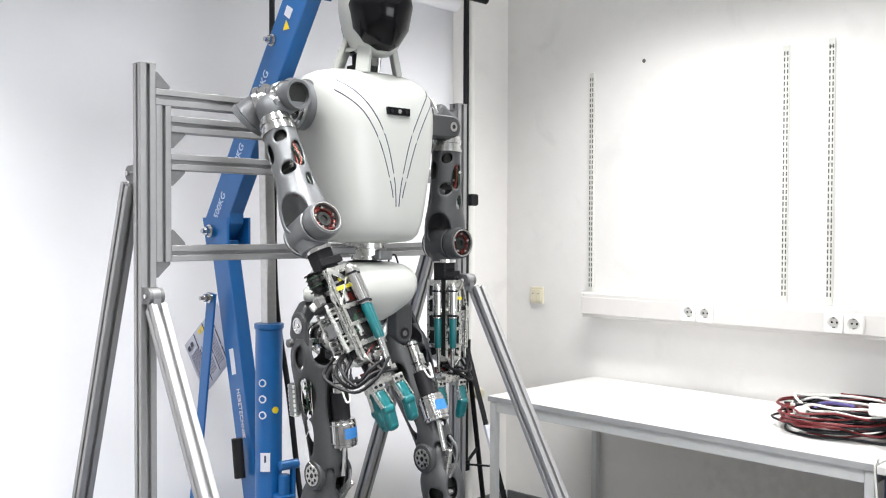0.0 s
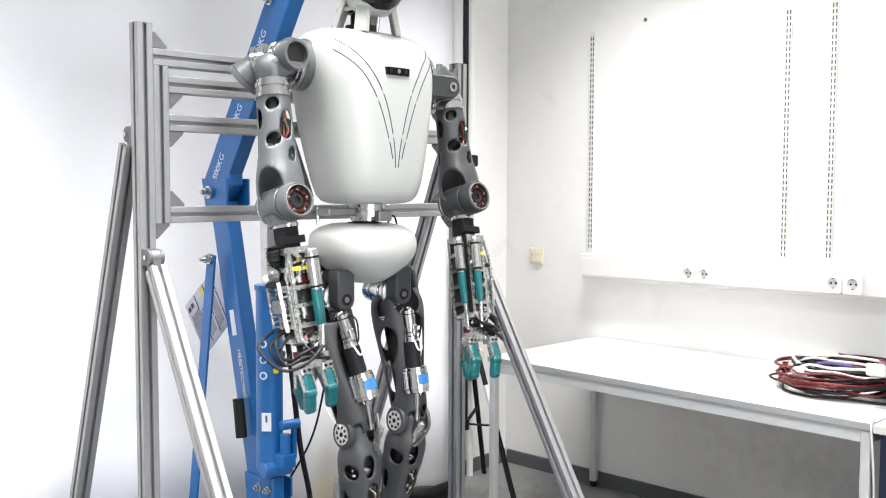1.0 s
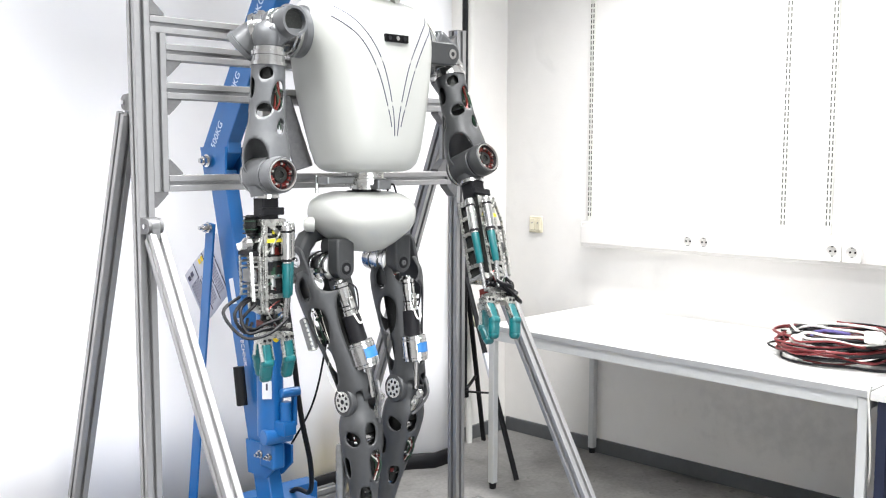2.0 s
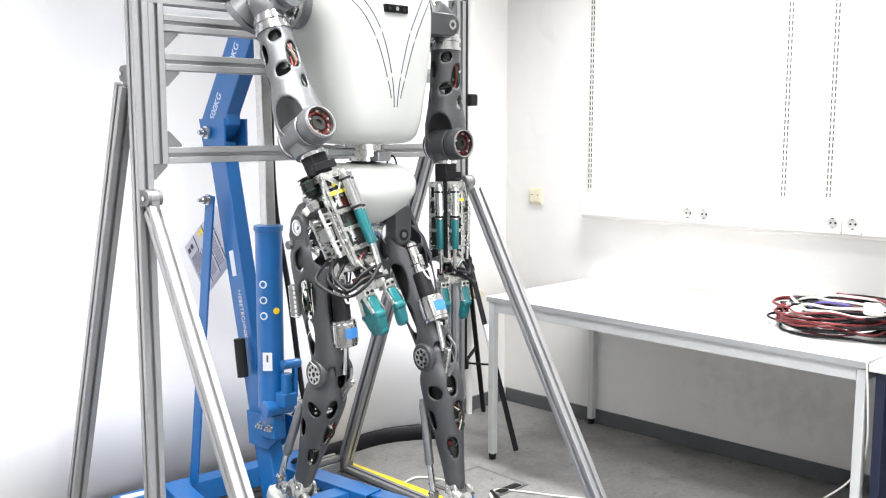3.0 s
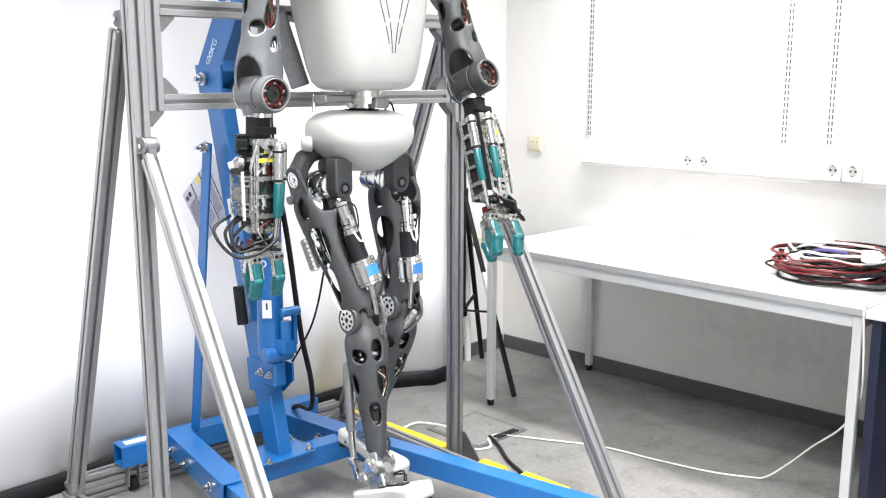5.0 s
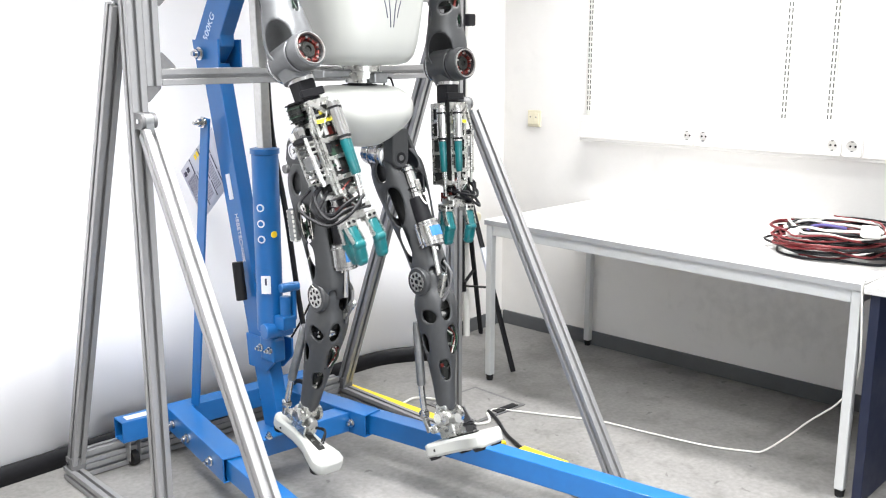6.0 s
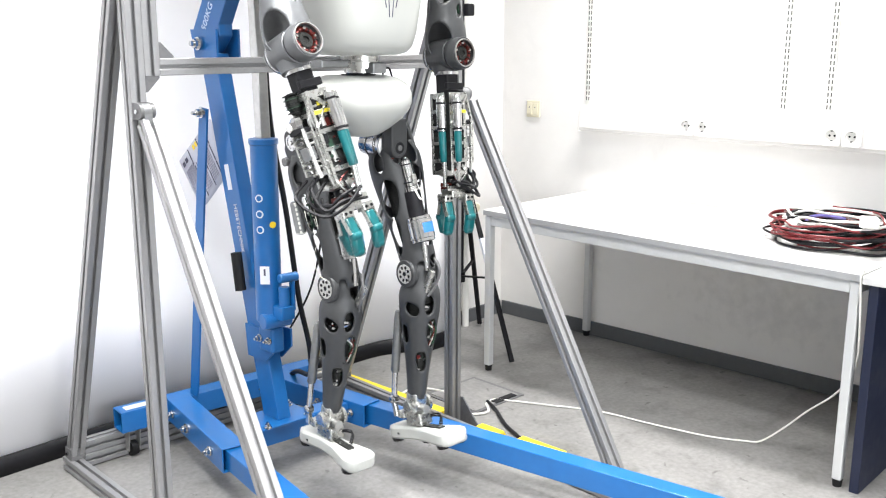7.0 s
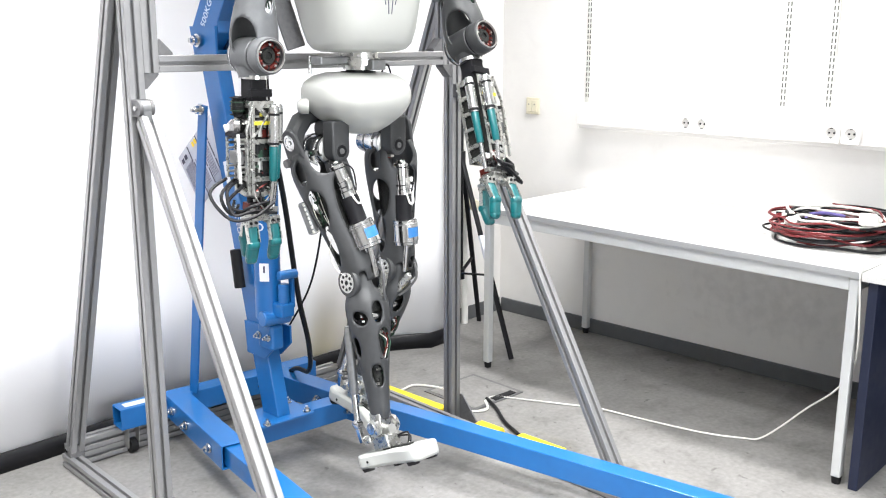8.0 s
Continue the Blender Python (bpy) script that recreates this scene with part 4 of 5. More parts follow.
part("side_knob", spun(B(), (-0.15, 0.03, 1.235), (-0.175, 0.045, 1.235), [(0, 0.022), (0.7, 0.021), (1, 0.014)]), WHITE_SHELL, pelvis, smooth=True)
for sx in (-1, 1):
    lug = [(-0.031, 0.085), (0.031, 0.085)] + [(0.031 * math.cos(radians(-a)), 0.031 * math.sin(radians(-a))) for a in range(0, 181, 15)]
    face_y = Matrix(((1, 0, 0, 0), (0, 0, -1, 0), (0, 1, 0, 0), (0, 0, 0, 1)))
    hx_ = sx * 0.110
    part("hip_bracket", prism(B(), lug, 0.046, Matrix.Translation((hx_, -0.020, 1.112)) @ face_y), GREY_SHELL, pelvis, "dark grey rounded hip bracket", bevel=0.005, smooth=True)
    part("bearing_seat", spun(B(), (hx_, -0.065, 1.112), (hx_, -0.0675, 1.112), [(0, 0.0235), (1, 0.0225), (1, 0.018), (0, 0.0175), (0, 0.0235)]), GREY_SHELL, pelvis, smooth=True)
    part("front_bearing", cyl(B(), (hx_, -0.0655, 1.112), (hx_, -0.0670, 1.112), 0.0175), BLACK, pelvis, smooth=True)
    part("bearing_screw", spun(B(), (hx_, -0.0665, 1.112), (hx_, -0.0705, 1.112), [(0, 0.0085), (0.8, 0.008), (0.8, 0.0035), (0.3, 0.003), (0.3, 0.0002)]), BRACKET, pelvis, smooth=True)
    part("hip_clamp", spun(B(), (hx_, -0.020, 1.114), (hx_, -0.008, 1.114), [(0, 0.033), (0.3, 0.041), (1, 0.041)]), STEEL, pelvis, smooth=True)
    out_ = [(0.085, 0.105), (0.13, 0.108), (0.172, 0.09), (0.198, 0.05), (0.205, 0.0), (0.198, -0.025), (0.172, -0.03), (0.168, 0.0), (0.158, 0.035), (0.135, 0.062), (0.10, 0.07), (0.085, 0.07)]
    part("hip_yoke", prism(B(), [(sx * p, q) for p, q in out_], 0.050, Matrix.Translation((-sx * 0.010, 0.095, 1.118)) @ Matrix(((1, 0, 0, 0), (0, 0, -1, 0), (0, 1, 0, 0), (0, 0, 0, 1)))), GREY_SHELL, pelvis, "curved dark grey hip yoke", bevel=0.010, smooth=True)
    part("hip_motor", spun(B(), (hx_, -0.010, 1.115), (hx_, 0.095, 1.115), [(0, 0.030), (0.05, 0.036), (0.22, 0.036), (0.23, 0.041), (0.34, 0.041), (0.35, 0.037), (0.6, 0.037), (0.61, 0.040), (0.7, 0.040), (0.72, 0.034), (0.95, 0.034), (1, 0.02)]), CHROME, pelvis, "polished hip motor", smooth=True)


def shell(rows, holes, seg=60, step=0.0065):
    """A closed limb casing with openings cut through it. rows: z, half width, front, back, exponent.
    holes: degrees from the front towards +x, z, half width along the skin, half height, lean in degrees."""
    rows = refine(sorted(rows), 4)
    z0, z1 = rows[0][0], rows[-1][0]
    n = max(8, int((z1 - z0) / step))
    par = [[[2 * math.pi * i / seg, z0 + (z1 - z0) * j / n] for i in range(seg)] for j in range(n + 1)]

    def reach(h, a, z):
        g = 2 * math.pi * (0.5 * blend(rows, h[1])[1] + 0.25 * (blend(rows, h[1])[3] - blend(rows, h[1])[2]))
        du = ((a - radians(h[0]) + math.pi) % (2 * math.pi) - math.pi) / (2 * math.pi) * g
        dv = z - h[1]
        c, s = math.cos(radians(h[4])), math.sin(radians(h[4]))
        u, v = c * du + s * dv, -s * du + c * dv
        return ((abs(u) / h[2]) ** 2.3 + (abs(v) / h[3]) ** 2.3) ** (1 / 2.3), du, dv, g

    keep = set()
    for j in range(n):
        for i in range(seg):
            a = 2 * math.pi * (i + 0.5) / seg
            z = z0 + (z1 - z0) * (j + 0.5) / n
            if all(reach(h, a, z)[0] > 1 for h in holes):
                keep.add((i, j))
    for j in range(n + 1):
        for i in range(seg):
            f = [((i - 1) % seg, j - 1), (i, j - 1), ((i - 1) % seg, j), (i, j)]
            f = [q for q in f if 0 <= q[1] < n]
            inn = sum(q in keep for q in f)
            if 0 < inn < len(f):
                h = min(holes, key=lambda k: abs(reach(k, *par[j][i])[0] - 1))
                q, du, dv, g = reach(h, *par[j][i])
                if q > 0.2:
                    par[j][i] = [radians(h[0]) + du / q / g * 2 * math.pi, h[1] + dv / q]
    bm = B()
    vs = {}
    for (i, j) in keep:
        quad = []
        for a, b in ((i, j), ((i + 1) % seg, j), ((i + 1) % seg, j + 1), (i, j + 1)):
            if (a, b) not in vs:
                vs[a, b] = bm.verts.new(ring_point(blend(rows, par[b][a][1]), par[b][a][0]))
            quad.append(vs[a, b])
        bm.faces.new(quad)
    return bm


def casing(name, rows, holes, material, parent, label, t=0.004):
    ob = part(name, shell(rows, holes), material, parent, label, smooth=True)
    md = ob.modifiers.new("wall", "SOLIDIFY")
    md.thickness, md.offset = t, -1
    return ob


def core(rows, k=0.72):
    return [(z, hw * k, yf * k, yb * k, e) for z, hw, yf, yb, e in rows]


def mirror(holes, sx):
    return [(sx * a * -1, z, u, v, sx * l * -1) for a, z, u, v, l in holes]


def wires(parent, pts, r, material, n=1, spread=0.01, seed=1):
    rnd = random.Random(seed)
    for k in range(n):
        q = [Vector(p) + Vector([rnd.uniform(-spread, spread) for _ in range(3)]) for p in pts]
        part("wire", hose(B(), q, r, 5, 6), material, parent, smooth=True)


def fittings(parent, n, place, seed, small=0.003, large=0.011):
    """Small screws, chips and blocks set on a part. place(random) gives a point."""
    rnd = random.Random(seed)
    mats = (PLATE, BLACK, STEEL, PCB, CHROME, BLACK, BLACK, PLATE, COPPER, WIRING)
    for k in range(n):
        p = place(rnd)
        s_ = [rnd.uniform(small, large) for _ in range(3)]
        if k % 3 == 0:
            d = Vector((rnd.uniform(-1, 1), rnd.uniform(-1, 1), rnd.uniform(-1, 1))).normalized() * s_[0]
            part("pin", cyl(B(), Vector(p) - d * 0.8, Vector(p) + d * 0.8, s_[1] * 0.4, seg=8), mats[k % len(mats)], parent, smooth=True)
        else:
            part("chip", box(B(), p, s_, None), mats[rnd.randrange(len(mats))], parent)


SH = {-1: Vector((-0.325, -0.022, 1.742)), 1: Vector((0.325, -0.022, 1.742))}
LU, LF = 0.364, 0.40


def shoulder(sx):
    z = 1.772
    s = part("shoulder_flange", spun(B(), (sx * 0.165, 0.01, z), (sx * 0.235, 0.01, z), [(0, 0.075), (0.5, 0.075), (0.55, 0.07), (0.85, 0.07), (1, 0.06)]), LIGHT_SHELL, robot, "grey round shoulder flange", smooth=True)
    part("gear_ring", spun(B(), (sx * 0.235, 0.01, z), (sx * 0.262, 0.01, z), [(0, 0.070), (0.2, 0.073), (0.5, 0.073), (0.6, 0.064), (0.8, 0.064), (1, 0.05)]), CHROME, s, smooth=True)
    if sx < 0:
        m = part("shoulder_motor", spun(B(), (sx * 0.292, -0.085, z + 0.012), (sx * 0.292, 0.06, z + 0.0), [(0, 0.034), (0.01, 0.040), (0.42, 0.042), (0.43, 0.047), (0.52, 0.047), (0.53, 0.043), (1, 0.038)]), LIGHT_SHELL, robot, "grey shoulder motor housing", smooth=True)
        part("open_end", spun(B(), (sx * 0.292, -0.0865, z + 0.012), (sx * 0.292, -0.0835, z + 0.012), [(0, 0.031), (1, 0.031)]), WIRING, m)
        part("end_ring", spun(B(), (sx * 0.292, -0.098, z + 0.013), (sx * 0.292, -0.078, z + 0.012), [(0, 0.040), (1, 0.040), (1, 0.0325), (0, 0.0325), (0, 0.04)]), LIGHT_SHELL, m, smooth=True)
        part("polished_band", spun(B(), (sx * 0.292, -0.052, z + 0.010), (sx * 0.292, -0.012, z + 0.006), [(0, 0.043), (0.1, 0.0455), (0.35, 0.0455), (0.4, 0.044), (0.6, 0.044), (0.65, 0.0465), (1, 0.0465)]), CHROME, m, smooth=True)
    else:
        lug_ = [(0.034 * math.cos(radians(a)), 0.034 * math.sin(radians(a))) for a in range(-90, 91, 15)]
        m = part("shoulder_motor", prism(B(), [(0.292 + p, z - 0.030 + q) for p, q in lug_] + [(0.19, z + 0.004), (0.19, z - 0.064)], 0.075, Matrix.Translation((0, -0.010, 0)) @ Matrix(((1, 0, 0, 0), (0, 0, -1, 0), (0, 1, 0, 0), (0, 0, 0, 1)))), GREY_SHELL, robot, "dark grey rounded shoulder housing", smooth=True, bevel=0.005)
        part("top_strip", beam(B(), (0.20, -0.03, z + 0.007), (0.295, -0.03, z + 0.007), 0.030, 0.005), CHROME, m)
    part("bearing_ring", spun(B(), (sx * 0.295, 0.025, z + 0.005), (sx * 0.318, 0.055, z - 0.006), [(0, 0.05), (0.2, 0.052), (0.25, 0.046), (0.6, 0.046), (0.65, 0.05), (1, 0.05)]), CHROME, m, smooth=True)
    part("motor_cap", spun(B(), (sx * 0.308, 0.045, z - 0.002), (sx * 0.340, 0.088, z - 0.052), [(0, 0.042), (0.75, 0.053), (0.77, 0.050), (0.8, 0.056), (0.98, 0.056), (1, 0.05)]), LIGHT_SHELL, m, "grey conical motor cap", smooth=True)
    if sx > 0:
        part("hub_ring", spun(B(), (sx * 0.292, -0.084, z - 0.030), (sx * 0.292, -0.090, z - 0.030), [(0, 0.016), (1, 0.015), (1, 0.007), (0, 0.006), (0, 0.016)]), CHROME, m, "bright bearing ring", smooth=True)
    part("yoke", beam(B(), (sx * 0.25, -0.04, z + 0.02), (sx * 0.335, -0.035, z - 0.03), 0.06, 0.06), LIGHT_SHELL, m, bevel=0.012)


ARM = [(-0.365, 0.048, -0.052, 0.05, 2.2), (-0.345, 0.058, -0.062, 0.062, 2.3), (-0.30, 0.060, -0.062, 0.062, 2.3), (-0.25, 0.054, -0.054, 0.054, 2.2), (-0.19, 0.048, -0.049, 0.049, 2.1),
       (-0.12, 0.046, -0.047, 0.047, 2), (-0.065, 0.045, -0.045, 0.045, 2)]
ARM_HOLES = [(-40, -0.098, 0.020, 0.016, 20), (5, -0.155, 0.021, 0.040, -12), (-45, -0.195, 0.022, 0.018, 15), (12, -0.235, 0.012, 0.022, -20), (-68, -0.336, 0.044, 0.066, 0), (48, -0.225, 0.010, 0.026, -20),
             (-100, -0.135, 0.016, 0.028, 0), (100, -0.13, 0.02, 0.035, 0), (160, -0.18, 0.02, 0.04, 0), (95, -0.25, 0.022, 0.03, 0), (-120, -0.22, 0.015, 0.025, 0)]


def upper_arm(sx):
    a = new("upper_arm")
    a.parent = robot
    a.name = "upper_arm"
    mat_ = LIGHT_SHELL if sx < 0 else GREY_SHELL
    part("collar", spun(B(), (0, 0, -0.02), (0, 0, -0.075), [(0, 0.036), (0.1, 0.043), (0.3, 0.043), (0.32, 0.048), (0.5, 0.048), (0.52, 0.044), (0.8, 0.044), (0.82, 0.049), (1, 0.049)]), CHROME, a, "polished metal collar", smooth=True)
    part("joint_ball", spun(B(), (0, 0, 0.045), (0, 0, -0.025), [(0, 0.02), (0.2, 0.038), (0.5, 0.045), (0.8, 0.042), (1, 0.036)]), mat_, a, smooth=True)
    casing("casing", ARM, mirror(ARM_HOLES, -sx) if sx > 0 else ARM_HOLES, mat_, a, "grey tubular casing with oval openings")
    part("inner_wiring", body(core([r for r in ARM if r[0] > -0.24], 0.66), 24), WIRING, a, "dark wiring inside the casing", smooth=True)
    wires(a, [(0.0, -0.036, -0.10), (0.01, -0.037, -0.16), (-0.01, -0.036, -0.21), (-0.03, -0.03, -0.27)], 0.003, COPPER, 3, 0.008, 3 + sx)
    wires(a, [(0.0, -0.038, -0.12), (0.012, -0.037, -0.17), (0.02, -0.036, -0.24)], 0.002, PCB, 3, 0.008, 9 + sx)
    fittings(a, 12, lambda r: (r.uniform(-0.02, 0.025), r.uniform(-0.038, -0.032), r.uniform(-0.19, -0.12)), 51 + sx)
    e = part("elbow_housing", spun(B(), (0, 0.060, -LU), (0, -0.036, -LU), [(0, 0.030), (0.04, 0.046), (0.10, 0.0485), (0.98, 0.0485), (1, 0.046)]), mat_, a, "round grey elbow motor housing", smooth=True)
    part("bright_ring", spun(B(), (0, 0.040, -LU), (0, 0.046, -LU), [(0, 0.0495), (0.5, 0.0505), (1, 0.0495)]), CHROME, e, smooth=True)
    part("gap_ring", cyl(B(), (0, -0.036, -LU), (0, -0.042, -LU), 0.0455), BLACK, e, smooth=True)
    part("outer_ear", spun(B(), (0, -0.041, -LU), (0, -0.066, -LU), [(0, 0.047), (0.2, 0.0495), (0.8, 0.0495), (1, 0.048)]), mat_, e, smooth=True)
    part("lower_neck", spun(B(), (0, 0.006, -LU - 0.030), (0, 0.004, -LU - 0.058), [(0, 0.044), (0.8, 0.036), (1, 0.036)]), mat_, e, smooth=True)
    part("rim", spun(B(), (0, -0.060, -LU), (0, -0.080, -LU), [(0, 0.049), (0.8, 0.0475), (1, 0.046), (1, 0.041), (0, 0.040), (0, 0.049)]), mat_, e, smooth=True)
    part("chrome_rim", spun(B(), (0, -0.079, -LU), (0, -0.0845, -LU), [(0, 0.042), (1, 0.0415), (1, 0.0395), (0, 0.0385), (0, 0.042)]), STEEL, e, smooth=True)
    part("winding", spun(B(), (0, -0.062, -LU), (0, -0.074, -LU), [(0, 0.0395), (0.2, 0.0395), (0.9, 0.032), (1, 0.029), (0.9, 0.026), (0.2, 0.022), (0.2, 0.001)]), COPPER, e, "red motor winding", smooth=True)
    part("rotor", spun(B(), (0, -0.06, -LU), (0, -0.072, -LU), [(0, 0.022), (0.8, 0.021), (1, 0.019), (1, 0.010), (0.6, 0.009), (0.6, 0.0005)]), WIRING, e)
    for k in range(12):
        q = radians(30 * k)
        part("coil_turn", cyl(B(), (0.024 * math.cos(q), -0.073, -LU + 0.024 * math.sin(q)), (0.036 * math.cos(q), -0.0695, -LU + 0.036 * math.sin(q)), 0.0032, seg=8), (BLACK, COPPER, WIRING)[k % 3], e, smooth=True)
    for k in range(5):
        q = radians(72 * k + 20)
        part("terminal", box(B(), (0.029 * math.cos(q), -0.0745, -LU + 0.029 * math.sin(q)), (0.006, 0.006, 0.005)), PLATE, e)
    return a


def framed_plate(outline_w, outline_h, windows, t):
    """A flat plate in the yz plane with window openings, made of its bars. windows: rows of (z0, z1) from the top."""
    bm = B()
    w2 = outline_w / 2
    zs = [0.0]
    for a, b in windows:
        zs += [a, b]
    zs.append(-outline_h)
    for a, b in zip(zs[0::2], zs[1::2]):
        box(bm, (0, 0, (a + b) / 2), (t, outline_w, abs(a - b)))
    for a, b in windows:
        for s in (-1, 1):
            box(bm, (0, s * (w2 - 0.0045), (a + b) / 2), (t, 0.009, abs(a - b)))
    return bm


def forearm(sx):
    f = new("forearm")
    f.parent = robot
    i = -sx
    part("wrist_servo", box(B(), (0, 0, -0.082), (0.05, 0.05, 0.075)), BLACK, f, "black servo block under the elbow", bevel=0.005)
    part("servo_tab", box(B(), (0, -0.03, -0.095), (0.068, 0.014, 0.02)), BLACK, f, bevel=0.002)
    part("servo_collar", cyl(B(), (0, 0, -0.05), (0, 0, -0.06), 0.036), CHROME, f, smooth=True)
    win = [(-0.018, -0.05), (-0.062, -0.10), (-0.112, -0.148), (-0.158, -0.20), (-0.212, -0.238)]
    for k, (px, py, rz, wd) in enumerate(((-i * 0.034, 0.0, 0, 0.078), (i * 0.036, 0.008, 0, 0.062), (0.0, -0.042, 90, 0.066), (0.0, 0.045, 90, 0.06))):
        part("frame_plate", framed_plate(wd, 0.25, win, 0.004), PLATE, f, "milled aluminium frame plate with windows",
                  at=Matrix.Translation((px, py, -0.115)) @ pose(0, 0, 0, 0, 0, rz), bevel=0.0008)
        for z in (-0.008, -0.056, -0.106, -0.153, -0.206):
            for s in (-1, 1):
                sc = B()
                cyl(sc, (0.002, s * (wd / 2 - 0.006), z), (0.0038, s * (wd / 2 - 0.006), z), 0.0026, seg=8)
                cyl(sc, (-0.002, s * (wd / 2 - 0.006), z), (-0.0038, s * (wd / 2 - 0.006), z), 0.0026, seg=8)
                part("screw", sc, STEEL, f, at=Matrix.Translation((px, py, -0.115)) @ pose(0, 0, 0, 0, 0, rz))
    part("strut_plate", beam(B(), (-i * 0.030, -0.044, -0.118), (i * 0.030, -0.044, -0.17), 0.006, 0.012, 0), PLATE, f, bevel=0.0008)
    part("inner_block", box(B(), (0, 0, -0.235), (0.060, 0.076, 0.235)), WIRING, f, "dark motors and wiring in the forearm")
    for k, z in enumerate((-0.15, -0.19, -0.235, -0.285)):
        part("motor_can", cyl(B(), (-0.012 + 0.006 * (k % 2), -0.03, z + 0.018), (-0.012 + 0.008 * (k % 2), -0.03, z - 0.018), 0.011, seg=16), STEEL if k % 2 else BLACK, f, smooth=True)
    part("yellow_tape", box(B(), (0.002, -0.0445, -0.172), (0.058, 0.006, 0.009)), TAPE, f, "strip of yellow tape")
    for k in range(4):
        part("terminal_block", box(B(), (0.012 * (k % 2) - 0.006, -0.034, -0.145 - 0.055 * k), (0.014, 0.012, 0.02)), (TAPE, COPPER, PCB, BLACK)[k], f)
    # finger drives: polished cylinders with teal sleeves
    for dx, dy in ((i * 0.056, -0.028), (i * 0.022, -0.062)):
        d = part("drive_cylinder", spun(B(), (dx, dy, -0.125), (dx * 0.98, dy, -0.232), [(0, 0.010), (0.05, 0.0135), (0.1, 0.0135), (0.1, 0.0145), (0.9, 0.0145), (0.92, 0.0125), (1, 0.0125)]), CHROME, f, "polished finger drive cylinder", smooth=True)
        for z in (-0.145, -0.222):
            part("black_band", cyl(B(), (dx * 0.99, dy, z), (dx * 0.99, dy, z - 0.006), 0.0152), BLACK, d, smooth=True)
        part("teal_sleeve", spun(B(), (dx * 0.98, dy, -0.232), (dx * 0.93, dy, -0.325), [(0, 0.011), (0.05, 0.0118), (0.5, 0.011), (0.95, 0.0105), (1, 0.0085)]), TEAL, d, "teal resin sleeve", smooth=True)
        part("push_rod", cyl(B(), (dx * 0.93, dy, -0.32), (dx * 0.8, dy * 0.85, -0.40), 0.006), CHROME, d, smooth=True)
    # boards and plugs on the outer side
    bd_ = part("circuit_cluster", spun(B(), (-i * 0.046, 0.004, -0.105), (-i * 0.046, 0.004, -0.16), [(0, 0.010), (0.2, 0.017), (0.6, 0.019), (1, 0.010)], 10), WIRING, f, "round green circuit boards")
    for k in range(5):
        part("board", cyl(B(), (-i * 0.046, 0.004, -0.108 - 0.011 * k), (-i * 0.046, 0.004, -0.110 - 0.011 * k), 0.021, seg=18), PCB if k % 2 else BLACK, bd_)
    pl = part("connector_cluster", spun(B(), (-i * 0.050, 0.004, -0.165), (-i * 0.050, 0.004, -0.203), [(0, 0.014), (0.3, 0.024), (0.8, 0.02), (1, 0.012)], 9), CHROME, f, "bundle of shiny connectors")
    part("connector", cyl(B(), (-i * 0.060, 0.012, -0.185), (-i * 0.078, 0.018, -0.19), 0.010), WHITE_PL, pl, smooth=True)
    for sy in (-0.032, 0.020):
        part("side_frame_bar", beam(B(), (-i * 0.044, sy, -0.205), (-i * 0.044, sy, -0.325), 0.006, 0.006), PLATE, f, bevel=0.0008)
        part("side_frame_bar", beam(B(), (-i * 0.070, sy, -0.212), (-i * 0.067, sy, -0.318), 0.006, 0.006), PLATE, f, bevel=0.0008)
        for z in (-0.214, -0.316):
            part("cross_bar", beam(B(), (-i * 0.043, sy, z), (-i * 0.070, sy, z), 0.008, 0.005), PLATE, f)
    part("side_board", box(B(), (-i * 0.057, -0.006, -0.264), (0.018, 0.044, 0.034)), CAST, f, "grey square motor in an open frame", bevel=0.002)
    for sy in (-0.028, 0.016):
        for z in (-0.226, -0.240, -0.288, -0.302):
            part("standoff", cyl(B(), (-i * 0.046, sy, z), (-i * 0.069, sy, z), 0.003, seg=8), STEEL, f, smooth=True)
    part("slant_board", box(B(), (0, 0, 0), (0.036, 0.058, 0.014), Matrix.Translation((-i * 0.056, -0.006, -0.205)) @ pose(0, 0, 0, 0, i * 10, 0)), BLACK, f, bevel=0.002)
    part("side_bar", beam(B(), (-i * 0.070, -0.034, -0.20), (-i * 0.064, -0.036, -0.33), 0.006, 0.008), PLATE, f)
    for k in range(4):
        s = (0.0, 0.020, 0.034, 0.010)[k]
        wires(f, [(-i * 0.05, 0.0 + s, -0.33), (-i * (0.085 + s), 0.0 + s, -0.37), (-i * (0.075 + 0.6 * s), -0.02, -0.405 - 0.6 * s), (-i * 0.03, -0.05, -0.395 - 0.5 * s), (i * 0.02, -0.05, -0.40 + 0.3 * s)], 0.0046, BLACK, 1, 0.015, 20 + k + sx)
    for k in range(6):
        wires(f, [(0.02 * math.sin(k), -0.03, -0.33), (0.03 * math.cos(2 * k), -0.045, -0.36), (0.02 * math.cos(k), -0.04, -0.40)], 0.0022, (PCB, BLACK, COPPER, CHROME, BLACK, STEEL)[k], 1, 0.006, 40 + k)
    fittings(f, 26, lambda r: (r.uniform(-0.03, 0.03), -0.040, r.uniform(-0.36, -0.125)), 5 + sx)
    fittings(f, 22, lambda r: (-i * 0.0325 if r.random() < 0.6 else i * 0.0325, r.uniform(-0.03, 0.035), r.uniform(-0.36, -0.125)), 15 + sx)
    fittings(f, 10, lambda r: (r.uniform(-0.03, 0.03), r.uniform(-0.04, -0.01), r.uniform(-0.405, -0.37)), 25 + sx)
    part("diagonal_bar", beam(B(), (-0.036, -0.047, -0.215), (0.034, -0.047, -0.125), 0.007, 0.004), PLATE, f, bevel=0.0008)
